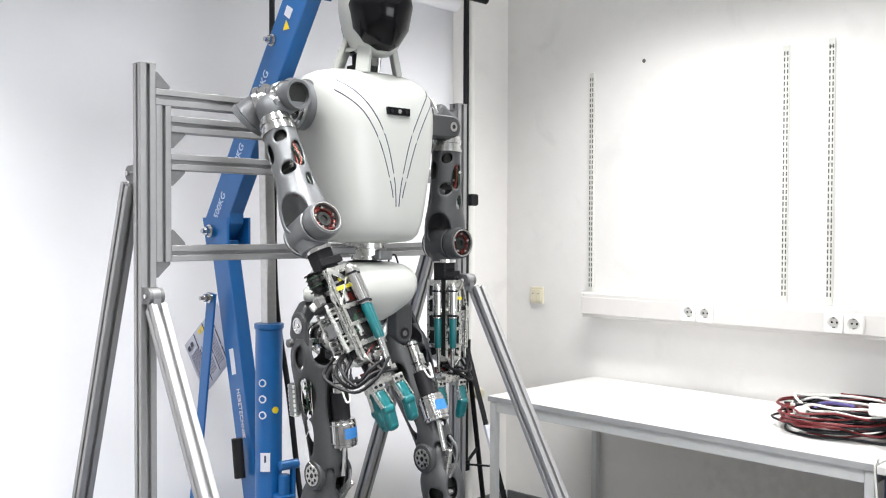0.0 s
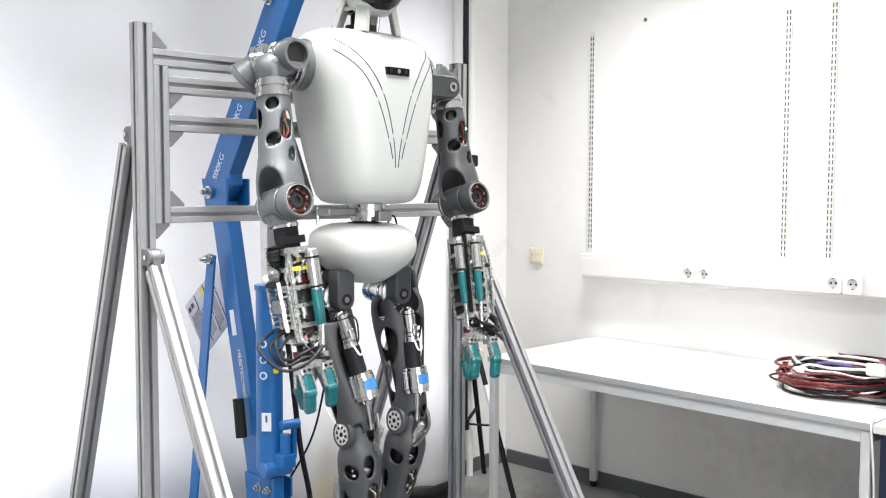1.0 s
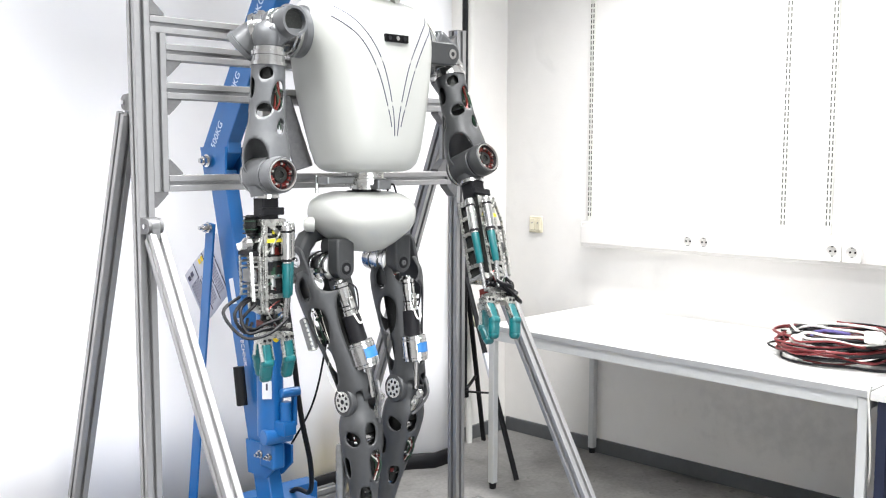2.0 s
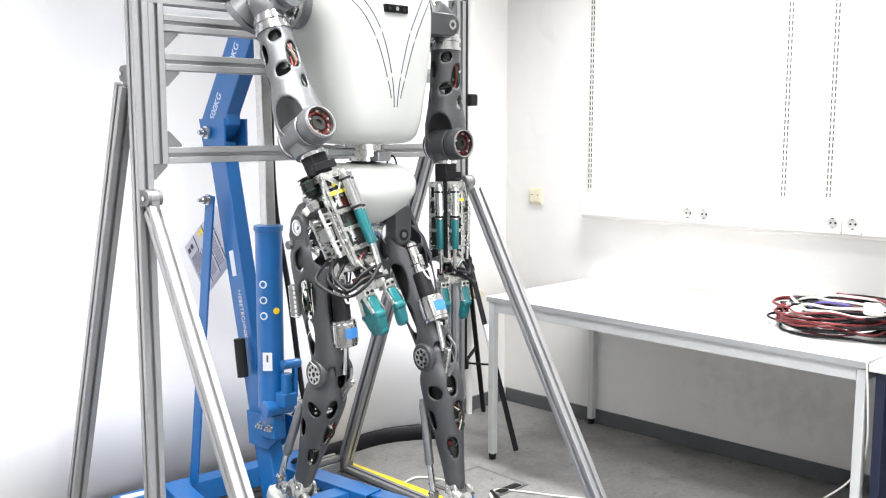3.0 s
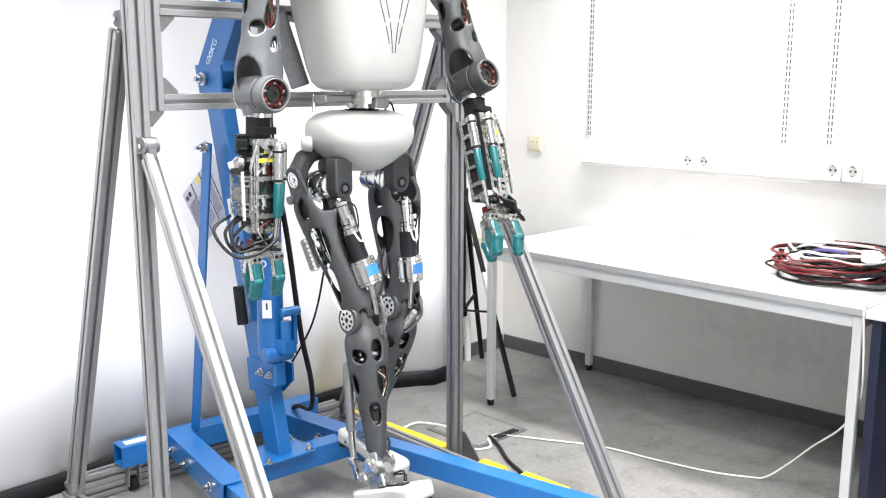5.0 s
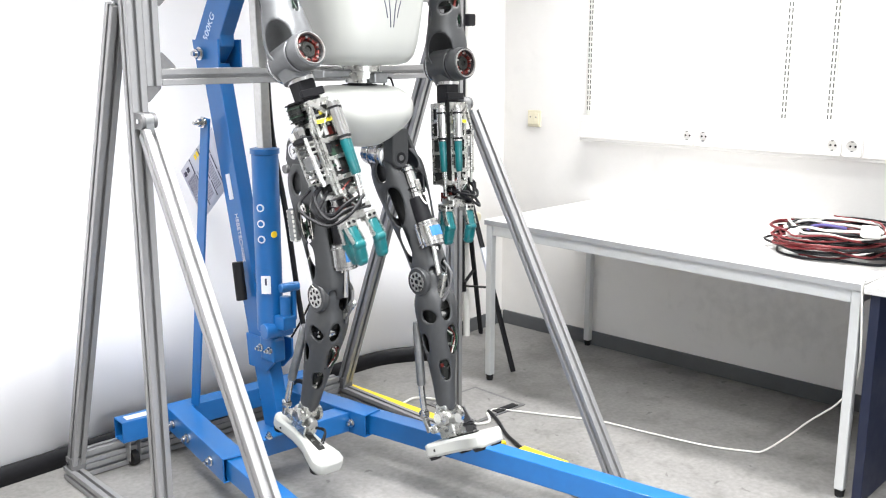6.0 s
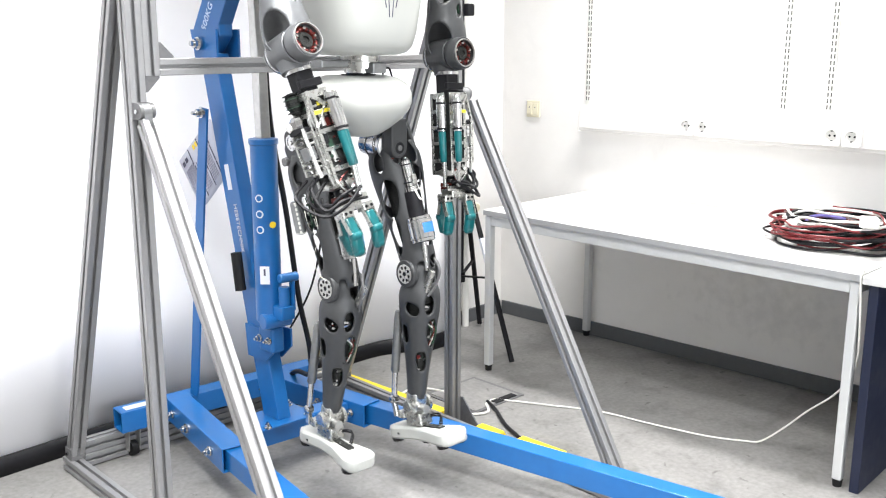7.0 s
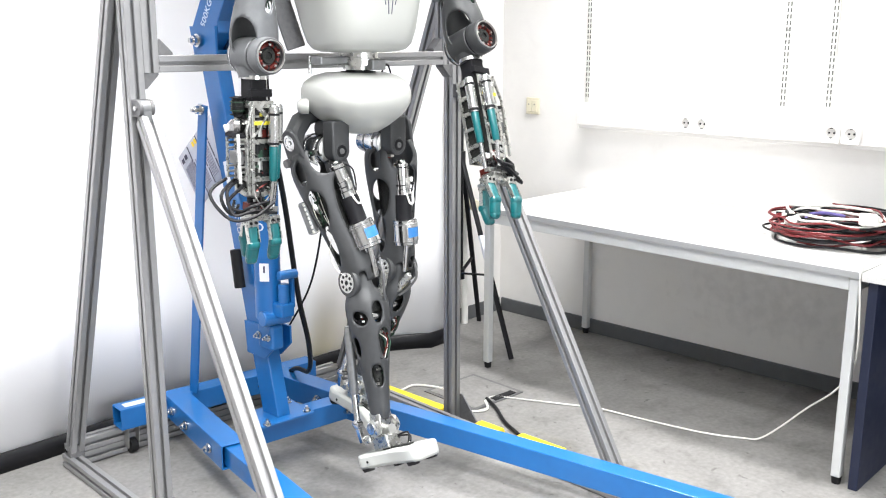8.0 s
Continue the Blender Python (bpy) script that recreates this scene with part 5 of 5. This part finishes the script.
    part("edge_bar", beam(B(), (-i * 0.030, -0.046, -0.115), (-i * 0.052, -0.046, -0.19), 0.008, 0.005), PLATE, f, bevel=0.0008)
    part("edge_bar", beam(B(), (-i * 0.052, -0.046, -0.19), (-i * 0.046, -0.046, -0.36), 0.008, 0.005), PLATE, f, bevel=0.0008)
    part("wrist_ring", spun(B(), (0, -0.005, -0.345), (0, -0.005, -0.372), [(0, 0.026), (0.2, 0.037), (0.8, 0.037), (1, 0.028)]), PLATE, f, smooth=True)
    part("wrist_joint", spun(B(), (0, -0.005, -0.37), (0, -0.005, -LF), [(0, 0.022), (1, 0.02)]), BLACK, f, smooth=True)
    return f


def hand(sx):
    h = new("hand")
    h.parent = robot
    i = -sx
    part("palm", box(B(), (0, -0.012, -0.022), (0.055, 0.05, 0.028)), PLATE, h, "milled metal palm block", bevel=0.003)
    part("palm_wiring", box(B(), (0, 0.0, -0.005), (0.045, 0.04, 0.03)), COPPER, h)
    for k, (x, y) in enumerate(((i * 0.043, -0.022), (-i * 0.034, -0.034), (0.0, 0.027))):
        kn = part("knuckle", box(B(), (x, y, -0.036), (0.034, 0.034, 0.022), ), PLATE, h, "shiny knuckle block with two screws", bevel=0.003)
        for s in (-0.008, 0.008):
            part("screw", cyl(B(), (x + s, y - 0.017, -0.036), (x + s, y - 0.0195, -0.036), 0.0042, seg=10), BLACK, kn)
        fg = B()
        ly = y - 0.004 if k < 2 else y + 0.006
        cy = -0.012 if k < 2 else 0.012
        beam(fg, (x, ly, -0.045), (x, ly + cy, -0.10), 0.030, 0.023)
        beam(fg, (x, ly + cy, -0.094), (x, ly + cy * 0.1, -0.138), 0.032, 0.024)
        cyl(fg, (x - 0.017, ly + cy, -0.097), (x + 0.017, ly + cy, -0.097), 0.0135, seg=14)
        cyl(fg, (x - 0.0145, ly + cy * 0.1, -0.137), (x + 0.0145, ly + cy * 0.1, -0.137), 0.013, seg=14)
        fo = part("finger", fg, TEAL, h, "teal resin finger", bevel=0.0075, smooth=True)
        for s in (-1, 1):
            part("side_link", beam(B(), (x + s * 0.0170, ly - 0.002, -0.040), (x + s * 0.0165, ly + cy - 0.004, -0.090), 0.003, 0.011), PLATE, fo)
    part("cross_plate", box(B(), (0, -0.038, -0.006), (0.098, 0.008, 0.014)), PLATE, h, bevel=0.001)
    wires(h, [(-i * 0.05, 0.0, 0.01), (-i * 0.06, -0.02, -0.02), (-i * 0.03, -0.045, -0.01), (i * 0.03, -0.05, -0.005)], 0.004, BLACK_RUBBER, 2, 0.01, 60 + sx)
    return h


LT, LS = 0.384, 0.412
THIGH = [(-0.385, 0.044, -0.045, 0.045, 2.3), (-0.35, 0.050, -0.056, 0.052, 2.4), (-0.29, 0.053, -0.055, 0.058, 2.4), (-0.22, 0.060, -0.052, 0.068, 2.4), (-0.14, 0.070, -0.055, 0.078, 2.5),
         (-0.07, 0.078, -0.058, 0.084, 2.6), (-0.02, 0.078, -0.056, 0.082, 2.6), (0.02, 0.066, -0.042, 0.066, 2.4)]
THIGH_HOLES = [(14, -0.185, 0.041, 0.125, 0), (-8, -0.012, 0.046, 0.048, 0), (-80, -0.150, 0.036, 0.060, -14), (-100, -0.268, 0.022, 0.058, -14), (-85, -0.035, 0.024, 0.034, 0), (25, -0.358, 0.022, 0.020, 0),
               (90, -0.16, 0.032, 0.06, 8), (95, -0.28, 0.02, 0.05, 0), (180, -0.12, 0.03, 0.05, 0), (180, -0.03, 0.045, 0.034, 0), (180, -0.25, 0.03, 0.05, 0), (-35, -0.372, 0.012, 0.02, 0)]


def thigh(sx):
    t = new("thigh")
    t.parent = robot
    casing("casing", THIGH, THIGH_HOLES if sx < 0 else mirror(THIGH_HOLES, -1), GREY_SHELL, t, "dark grey thigh casing with large openings", 0.005)
    part("inner_wiring", body(core([r for r in THIGH if r[0] < -0.05], 0.62), 24), WIRING, t, "dark wiring inside the casing", smooth=True)
    for k in range(5):
        wires(t, [(sx * 0.047, -0.015 + 0.012 * k, -0.10), (sx * 0.052, 0.0 + 0.004 * k, -0.15), (sx * 0.046, -0.01 + 0.01 * k, -0.20)], 0.0013, PCB if k % 2 else WHITE_CABLE, 1, 0.008, 80 + k)
    fittings(t, 14, lambda r: (sx * r.uniform(0.044, 0.054), r.uniform(-0.03, 0.03), r.uniform(-0.21, -0.10)), 31 + sx)
    fittings(t, 8, lambda r: (r.uniform(-0.04, 0.04), r.uniform(-0.03, 0.0), r.uniform(-0.03, 0.01)), 33 + sx, 0.006, 0.018)
    arc = [(0.012 + 0.035 * math.cos(radians(a)), 0.058 + 0.035 * math.sin(radians(a))) for a in range(0, 181, 12)]
    for q, lab in ((sx, "polished hip bearing"), (-sx, "grey hip bearing cap")):
        ear = prism(B(), [(0.060, -0.06), *arc, (-0.040, -0.06)], 0.012, Matrix.Translation((q * 0.058 - 0.006, 0, 0)) @ Matrix(((0, 0, 1, 0), (1, 0, 0, 0), (0, 1, 0, 0), (0, 0, 0, 1))))
        part("hip_ear", ear, GREY_SHELL, t, "rounded ear of the thigh casing", bevel=0.004, smooth=True)
        part("hip_disc", spun(B(), (q * 0.062, 0.012, 0.055), (q * 0.068, 0.012, 0.055), [(0, 0.023), (0.6, 0.023), (0.7, 0.017), (0.4, 0.016), (0.4, 0.007), (1, 0.006), (1, 0.0002)]), CHROME if q == sx else CAST, t, lab, smooth=True)
    part("hip_bolt", spun(B(), (sx * 0.060, 0.050, 0.004), (sx * 0.076, 0.050, 0.004), [(0, 0.014), (1, 0.012)]), BRACKET, t, smooth=True)
    act = new("knee_drive")
    act.parent = t
    act.location = (0, 0.023, 0.018)
    ix = -sx * 0.015
    m = part("knee_actuator", spun(B(), (ix, -0.075, -0.055), (ix, -0.080, -0.165), [(0, 0.012), (0.06, 0.015), (0.1, 0.0215), (0.55, 0.0215), (0.56, 0.0195), (0.8, 0.0195), (0.82, 0.022), (1, 0.022)]), CHROME, act, "polished linear knee actuator", smooth=True)
    part("connector_box", box(B(), (ix, -0.100, -0.125), (0.016, 0.012, 0.032)), PLATE, m, bevel=0.002)
    part("cable_loop", hose(B(), [(ix + 0.018, -0.09, -0.07), (ix + 0.03, -0.10, -0.09), (ix + 0.024, -0.10, -0.13), (ix + 0.012, -0.105, -0.15)], 0.0025), BLACK, m)
    part("white_loop", hose(B(), [(ix - 0.006, -0.102, -0.155), (ix, -0.11, -0.185), (ix + 0.014, -0.11, -0.18), (ix + 0.016, -0.102, -0.15)], 0.003), WHITE_CABLE, m)
    for z in (-0.075, -0.13):
        part("black_tie", cyl(B(), (ix, -0.077, z), (ix, -0.077, z - 0.003), 0.0222), BLACK, m, smooth=True)
    part("black_tube", cyl(B(), (ix, -0.079, -0.160), (ix, -0.082, -0.245), 0.0255), BLACK, m, smooth=True)
    big = part("actuator_motor", spun(B(), (ix, -0.083, -0.235), (ix, -0.086, -0.315), [(0, 0.032), (0.04, 0.037), (0.13, 0.037), (0.15, 0.0385), (0.85, 0.0385), (0.87, 0.036), (0.97, 0.036), (1, 0.03)]), CHROME, act, "polished actuator motor with a blue label", smooth=True)
    lab = B()
    rows_ = []
    for a in range(-30, 51, 8):
        q = radians(a)
        rows_.append([lab.verts.new((ix + 0.0390 * math.sin(q), -0.0845 - 0.0390 * math.cos(q), z)) for z in (-0.288, -0.258)])
    for a, b in zip(rows_, rows_[1:]):
        lab.faces.new((a[0], b[0], b[1], a[1]))
    part("motor_label", lab, BLUE_LABEL, big, "blue printed label", smooth=True)
    for z in (-0.25, -0.30):
        part("ring_groove", spun(B(), (ix, -0.084, z), (ix, -0.0841, z - 0.002), [(0, 0.0387), (1, 0.0387)]), SLOT, big)
    part("actuator_rod", cyl(B(), (ix, -0.086, -0.312), (ix * 0.9, -0.070, -0.40), 0.0085), CHROME, act, smooth=True)
    part("side_unit", box(B(), (sx * 0.065, 0.056, -0.161), (0.024, 0.032, 0.098)), CAST, t, "grey metal box on the thigh's side", bevel=0.008)
    for k in range(7):
        part("fin", box(B(), (sx * 0.066, 0.056, -0.121 - 0.0135 * k), (0.020, 0.030, 0.0122)), STRIP_PAINT, t, bevel=0.003)
    wires(t, [(sx * 0.055, 0.0, -0.24), (sx * 0.066, 0.02, -0.28), (sx * 0.064, 0.01, -0.33), (sx * 0.052, 0.0, -0.345)], 0.0011, WHITE_CABLE, 1, 0.006, 90)
    return t


SHANK = [(-0.405, 0.022, -0.026, 0.026, 2.2), (-0.385, 0.027, -0.032, 0.030, 2.3), (-0.32, 0.032, -0.038, 0.034, 2.3), (-0.24, 0.041, -0.047, 0.042, 2.4), (-0.16, 0.052, -0.057, 0.052, 2.5),
         (-0.10, 0.057, -0.062, 0.060, 2.6), (-0.06, 0.056, -0.060, 0.060, 2.5), (-0.02, 0.048, -0.046, 0.044, 2.3), (0.02, 0.045, -0.040, 0.036, 2.2), (0.045, 0.030, -0.025, 0.02, 2.1)]
SHANK_HOLES = [(-68, -0.105, 0.025, 0.020, -20), (-12, -0.090, 0.018, 0.032, 0), (10, -0.185, 0.022, 0.048, 10), (-30, -0.275, 0.018, 0.034, 8), (62, -0.10, 0.02, 0.03, 0), (95, -0.18, 0.022, 0.04, 0),
               (180, -0.10, 0.03, 0.045, 0), (-100, -0.19, 0.015, 0.03, 0), (18, 0.010, 0.020, 0.036, 0), (180, 0.0, 0.03, 0.03, 0)]


def shank(sx):
    s = new("shank")
    s.parent = robot
    casing("casing", SHANK, SHANK_HOLES if sx < 0 else mirror(SHANK_HOLES, -1), GREY_SHELL, s, "dark grey shin casing with oval openings", 0.005)
    part("inner_wiring", body(core(SHANK[2:-2], 0.70), 24), WIRING, s, "dark wiring inside the casing", smooth=True)
    for k in range(4):
        wires(s, [(-0.01 + 0.008 * k, -0.042, -0.15), (0.012 + 0.004 * k, -0.046, -0.18), (0.004 * k, -0.042, -0.22)], 0.0018, (PCB, COPPER, WHITE_CABLE, PCB)[k], 1, 0.008, 100 + k)
    fittings(s, 12, lambda r: (r.uniform(-0.02, 0.03), r.uniform(-0.048, -0.040), r.uniform(-0.23, -0.14)), 41 + sx)
    fittings(s, 8, lambda r: (sx * r.uniform(0.040, 0.047), r.uniform(-0.03, 0.01), r.uniform(-0.125, -0.085)), 43 + sx)
    fittings(s, 6, lambda r: (r.uniform(-0.03, 0.0), r.uniform(-0.036, -0.028), r.uniform(-0.30, -0.25)), 45 + sx)
    part("steel_joint", spun(B(), (-0.03, -0.03, -0.105), (0.03, -0.03, -0.105), [(0, 0.02), (1, 0.02)]), CHROME, s, smooth=True)
    for q in (-1, 1):
        d = part("knee_disc", spun(B(), (q * 0.040, 0.008, 0.0), (q * 0.056, 0.008, 0.0), [(0, 0.044), (0.7, 0.044), (1, 0.040)]), GREY_SHELL, s, "round knee disc", smooth=True)
        part("disc_plate", cyl(B(), (q * 0.0562, 0.008, 0), (q * 0.058, 0.008, 0), 0.030, seg=32), PLATE, d, smooth=True)
        for k in range(8):
            a = radians(45 * k + 10)
            part("disc_hole", cyl(B(), (q * 0.0578, 0.008 + 0.020 * math.cos(a), 0.020 * math.sin(a)), (q * 0.0588, 0.008 + 0.020 * math.cos(a), 0.020 * math.sin(a)), 0.0048, seg=10), BLACK, d)
        part("disc_hole", cyl(B(), (q * 0.0578, 0.008, 0), (q * 0.0588, 0.008, 0), 0.007, seg=12), BLACK, d)
    part("knee_lever", beam(B(), (-sx * 0.02, -0.075, 0.022), (-sx * 0.018, -0.045, -0.05), 0.014, 0.02), PLATE, s, bevel=0.003)
    part("lever_hose", hose(B(), [(-sx * 0.01, -0.07, 0.06), (-sx * 0.002, -0.088, 0.02), (-sx * 0.008, -0.075, -0.03), (-sx * 0.02, -0.06, -0.06)], 0.004), BRACKET, s, smooth=True)
    for q in (-1, 1):
        r = part("ankle_actuator", spun(B(), (q * 0.034, 0.056, -0.13), (q * 0.038, 0.062, -0.33), [(0, 0.011), (0.1, 0.0135), (0.98, 0.0135), (1, 0.011)]), CAST, s, "slim ankle actuator", smooth=True)
        part("rod", cyl(B(), (q * 0.038, 0.062, -0.33), (q * 0.040, 0.060, -0.415), 0.0095), CHROME, r, smooth=True)
        part("rod_end", spun(B(), (q * 0.040 - 0.012, 0.060, -0.42), (q * 0.040 + 0.012, 0.060, -0.42), [(0, 0.010), (0.1, 0.014), (0.9, 0.014), (1, 0.010)]), CHROME, r, smooth=True)
    part("ankle_fork", beam(B(), (0, 0, -0.385), (0, 0, -0.435), 0.05, 0.046), PLATE, s, bevel=0.006)
    return s


def foot(sx):
    f = new("foot")
    f.parent = robot
    sole = [(0.115, 0.030), (0.108, 0.040), (0.085, 0.045), (0.05, 0.036), (0.01, 0.029), (-0.05, 0.031), (-0.10, 0.044), (-0.135, 0.052), (-0.16, 0.048), (-0.172, 0.034)]
    out = [(x, y) for y, x in sole] + [(-x, y) for y, x in sole[::-1]]
    bm = B()
    prism(bm, out, 0.044, Matrix.Translation((0, 0, -0.128)))
    part("sole_shell", bm, WHITE_SHELL, f, "white moulded foot shell", bevel=0.014, smooth=True)
    part("top_channel", box(B(), (0, -0.045, -0.083), (0.022, 0.12, 0.008)), WIRING, f)
    for k in range(4):
        part("screw", cyl(B(), (0.006 * (-1) ** k, -0.09 + 0.028 * k, -0.080), (0.006 * (-1) ** k, -0.09 + 0.028 * k, -0.076), 0.005, seg=8), CHROME, f)
    for x, y in ((0.034, -0.135), (-0.034, -0.135), (0.026, 0.085), (-0.026, 0.085), (0.0, -0.03)):
        part("rubber_pad", cyl(B(), (x, y, -0.135), (x, y, -0.125), 0.017, 0.02, 18), BLACK_RUBBER, f, smooth=True)
    for s in (-1, 1):
        part("side_hole", cyl(B(), (s * 0.0425, 0.06, -0.106), (s * 0.0445, 0.06, -0.106), 0.004, seg=10), BLACK, f)
    bl = B()
    box(bl, (0, 0, -0.06), (0.052, 0.07, 0.04))
    box(bl, (0, 0.045, -0.045), (0.075, 0.03, 0.025))
    part("ankle_block", bl, PLATE, f, "shiny machined ankle block", bevel=0.005)
    part("cross_shaft", cyl(B(), (-0.045, 0, -0.015), (0.045, 0, -0.015), 0.017), CHROME, f, smooth=True)
    part("pitch_shaft", cyl(B(), (0, -0.042, -0.03), (0, 0.05, -0.03), 0.014), STEEL, f, smooth=True)
    for s in (-1, 1):
        part("ear", spun(B(), (s * 0.028, -0.005, -0.018), (s * 0.042, -0.005, -0.018), [(0, 0.026), (0.8, 0.026), (1, 0.02)]), PLATE, f, smooth=True)
        part("clevis", beam(B(), (s * 0.040, 0.058, -0.05), (s * 0.040, 0.062, 0.0), 0.014, 0.016), CHROME, f, bevel=0.002)
    wires(f, [(0.02, -0.03, -0.06), (0.035, -0.06, -0.06), (0.02, -0.085, -0.072)], 0.0028, BLACK, 2, 0.008, 120)
    return f


def promote(root, main, label):
    """Makes one mesh the moving piece and hangs all its other pieces on it, one level deep."""
    chain = {root: Matrix()}
    for o in root.children_recursive:
        chain[o] = None
    def place(o):
        if chain[o] is None:
            chain[o] = place(o.parent) @ o.matrix_basis.copy()
        return chain[o]
    for o in chain:
        place(o)
    body_ = next(o for o in chain if o.type == "MESH" and o.name.split(".")[0] == main)
    name = root.name.split(".")[0]
    for o in list(chain):
        if o.type != "MESH":
            bpy.data.objects.remove(o)
        elif o is not body_:
            o.parent = body_
            o.matrix_basis = chain[o]
    body_.parent = robot
    body_.name = name
    return tagged(body_, label)


PIECES = {}
for sx in (-1, 1):
    shoulder(sx)
    PIECES[sx] = [promote(upper_arm(sx), "casing", "grey tubular upper arm with oval openings"), promote(forearm(sx), "inner_block", "bare metal forearm packed with motors"),
                  promote(hand(sx), "palm", "metal palm with teal fingers"), promote(thigh(sx), "casing", "dark grey thigh casing with large openings"),
                  promote(shank(sx), "casing", "dark grey shin casing with oval openings"), promote(foot(sx), "sole_shell", "white moulded foot shell")]


def swing(t, lead=0.0):
    """1: right arm and left leg forward; -1: left arm and right leg forward."""
    return math.cos(radians(112.7 * t - 11.5 + lead))


def mixed(a, b, k):
    return [p + (q - p) * k for p, q in zip(a, b)]


# degrees forward and inward, for the limb at the back and at the front
UPPER = {-1: ((-0.4, -4.5), (27.5, 0.6)), 1: ((1.7, 3.0), (21.9, 3.0))}
FORE = {-1: ((-1.8, -1.8), (22.3, 13.5)), 1: ((0.9, 1.1), (23.5, 10.2))}
UPLEG = {-1: ((1.9, 3.6), (18.0, 11.0)), 1: ((2.3, -0.2), (26.8, -0.4))}
LOLEG = {-1: ((-22.2, -0.6), (12.4, -2.2)), 1: ((-18.5, 6.7), (10.5, -1.4))}
SOLE = {-1: ((-23.2, -1.5), (25.0, -0.7)), 1: ((-15.5, 0.3), (29.7, 0.7))}


def leaned(p, fwd, inward, sx):
    return Matrix.Translation(p) @ pose(0, 0, 0, -fwd, sx * inward, 0)


def limb_poses(sx, t):
    """The poses of the six pieces of one side at t seconds, and of the pelvis."""
    s, g = swing(t), swing(t, 20.5)
    ka, kl = 0.5 - 0.5 * sx * s, 0.5 + 0.5 * sx * g
    ua = leaned(SH[sx], *mixed(*UPPER[sx], ka), sx)
    fa = leaned(ua @ Vector((0, 0, -LU)), *mixed(*FORE[sx], ka), sx)
    ha = fa @ Matrix.Translation((0, 0, -LF))
    pv = pose(0, 0, 0, 0, 0, -2 * g)
    hip = pv @ Vector((sx * 0.147, 0.002, 1.099))
    yaw = pose(0, 0, 0, 0, 0, -1 * g)
    th = leaned(hip, *mixed(*UPLEG[sx], kl), sx) @ yaw
    sh = leaned(th @ Vector((0, 0, -LT)), *mixed(*LOLEG[sx], kl), sx) @ yaw
    fo = leaned(sh @ Vector((0, 0, -LS)), *mixed(*SOLE[sx], kl), sx) @ yaw
    return [ua, fa, ha, th, sh, fo], pv


def motions():
    times = [k * 0.1 for k in range(81)]
    for sx in (-1, 1):
        for k, ob in enumerate(PIECES[sx]):
            walk(ob, [(t, limb_poses(sx, t)[0][k]) for t in times])
    walk(pelvis, [(t, limb_poses(1, t)[1]) for t in times])


motions()
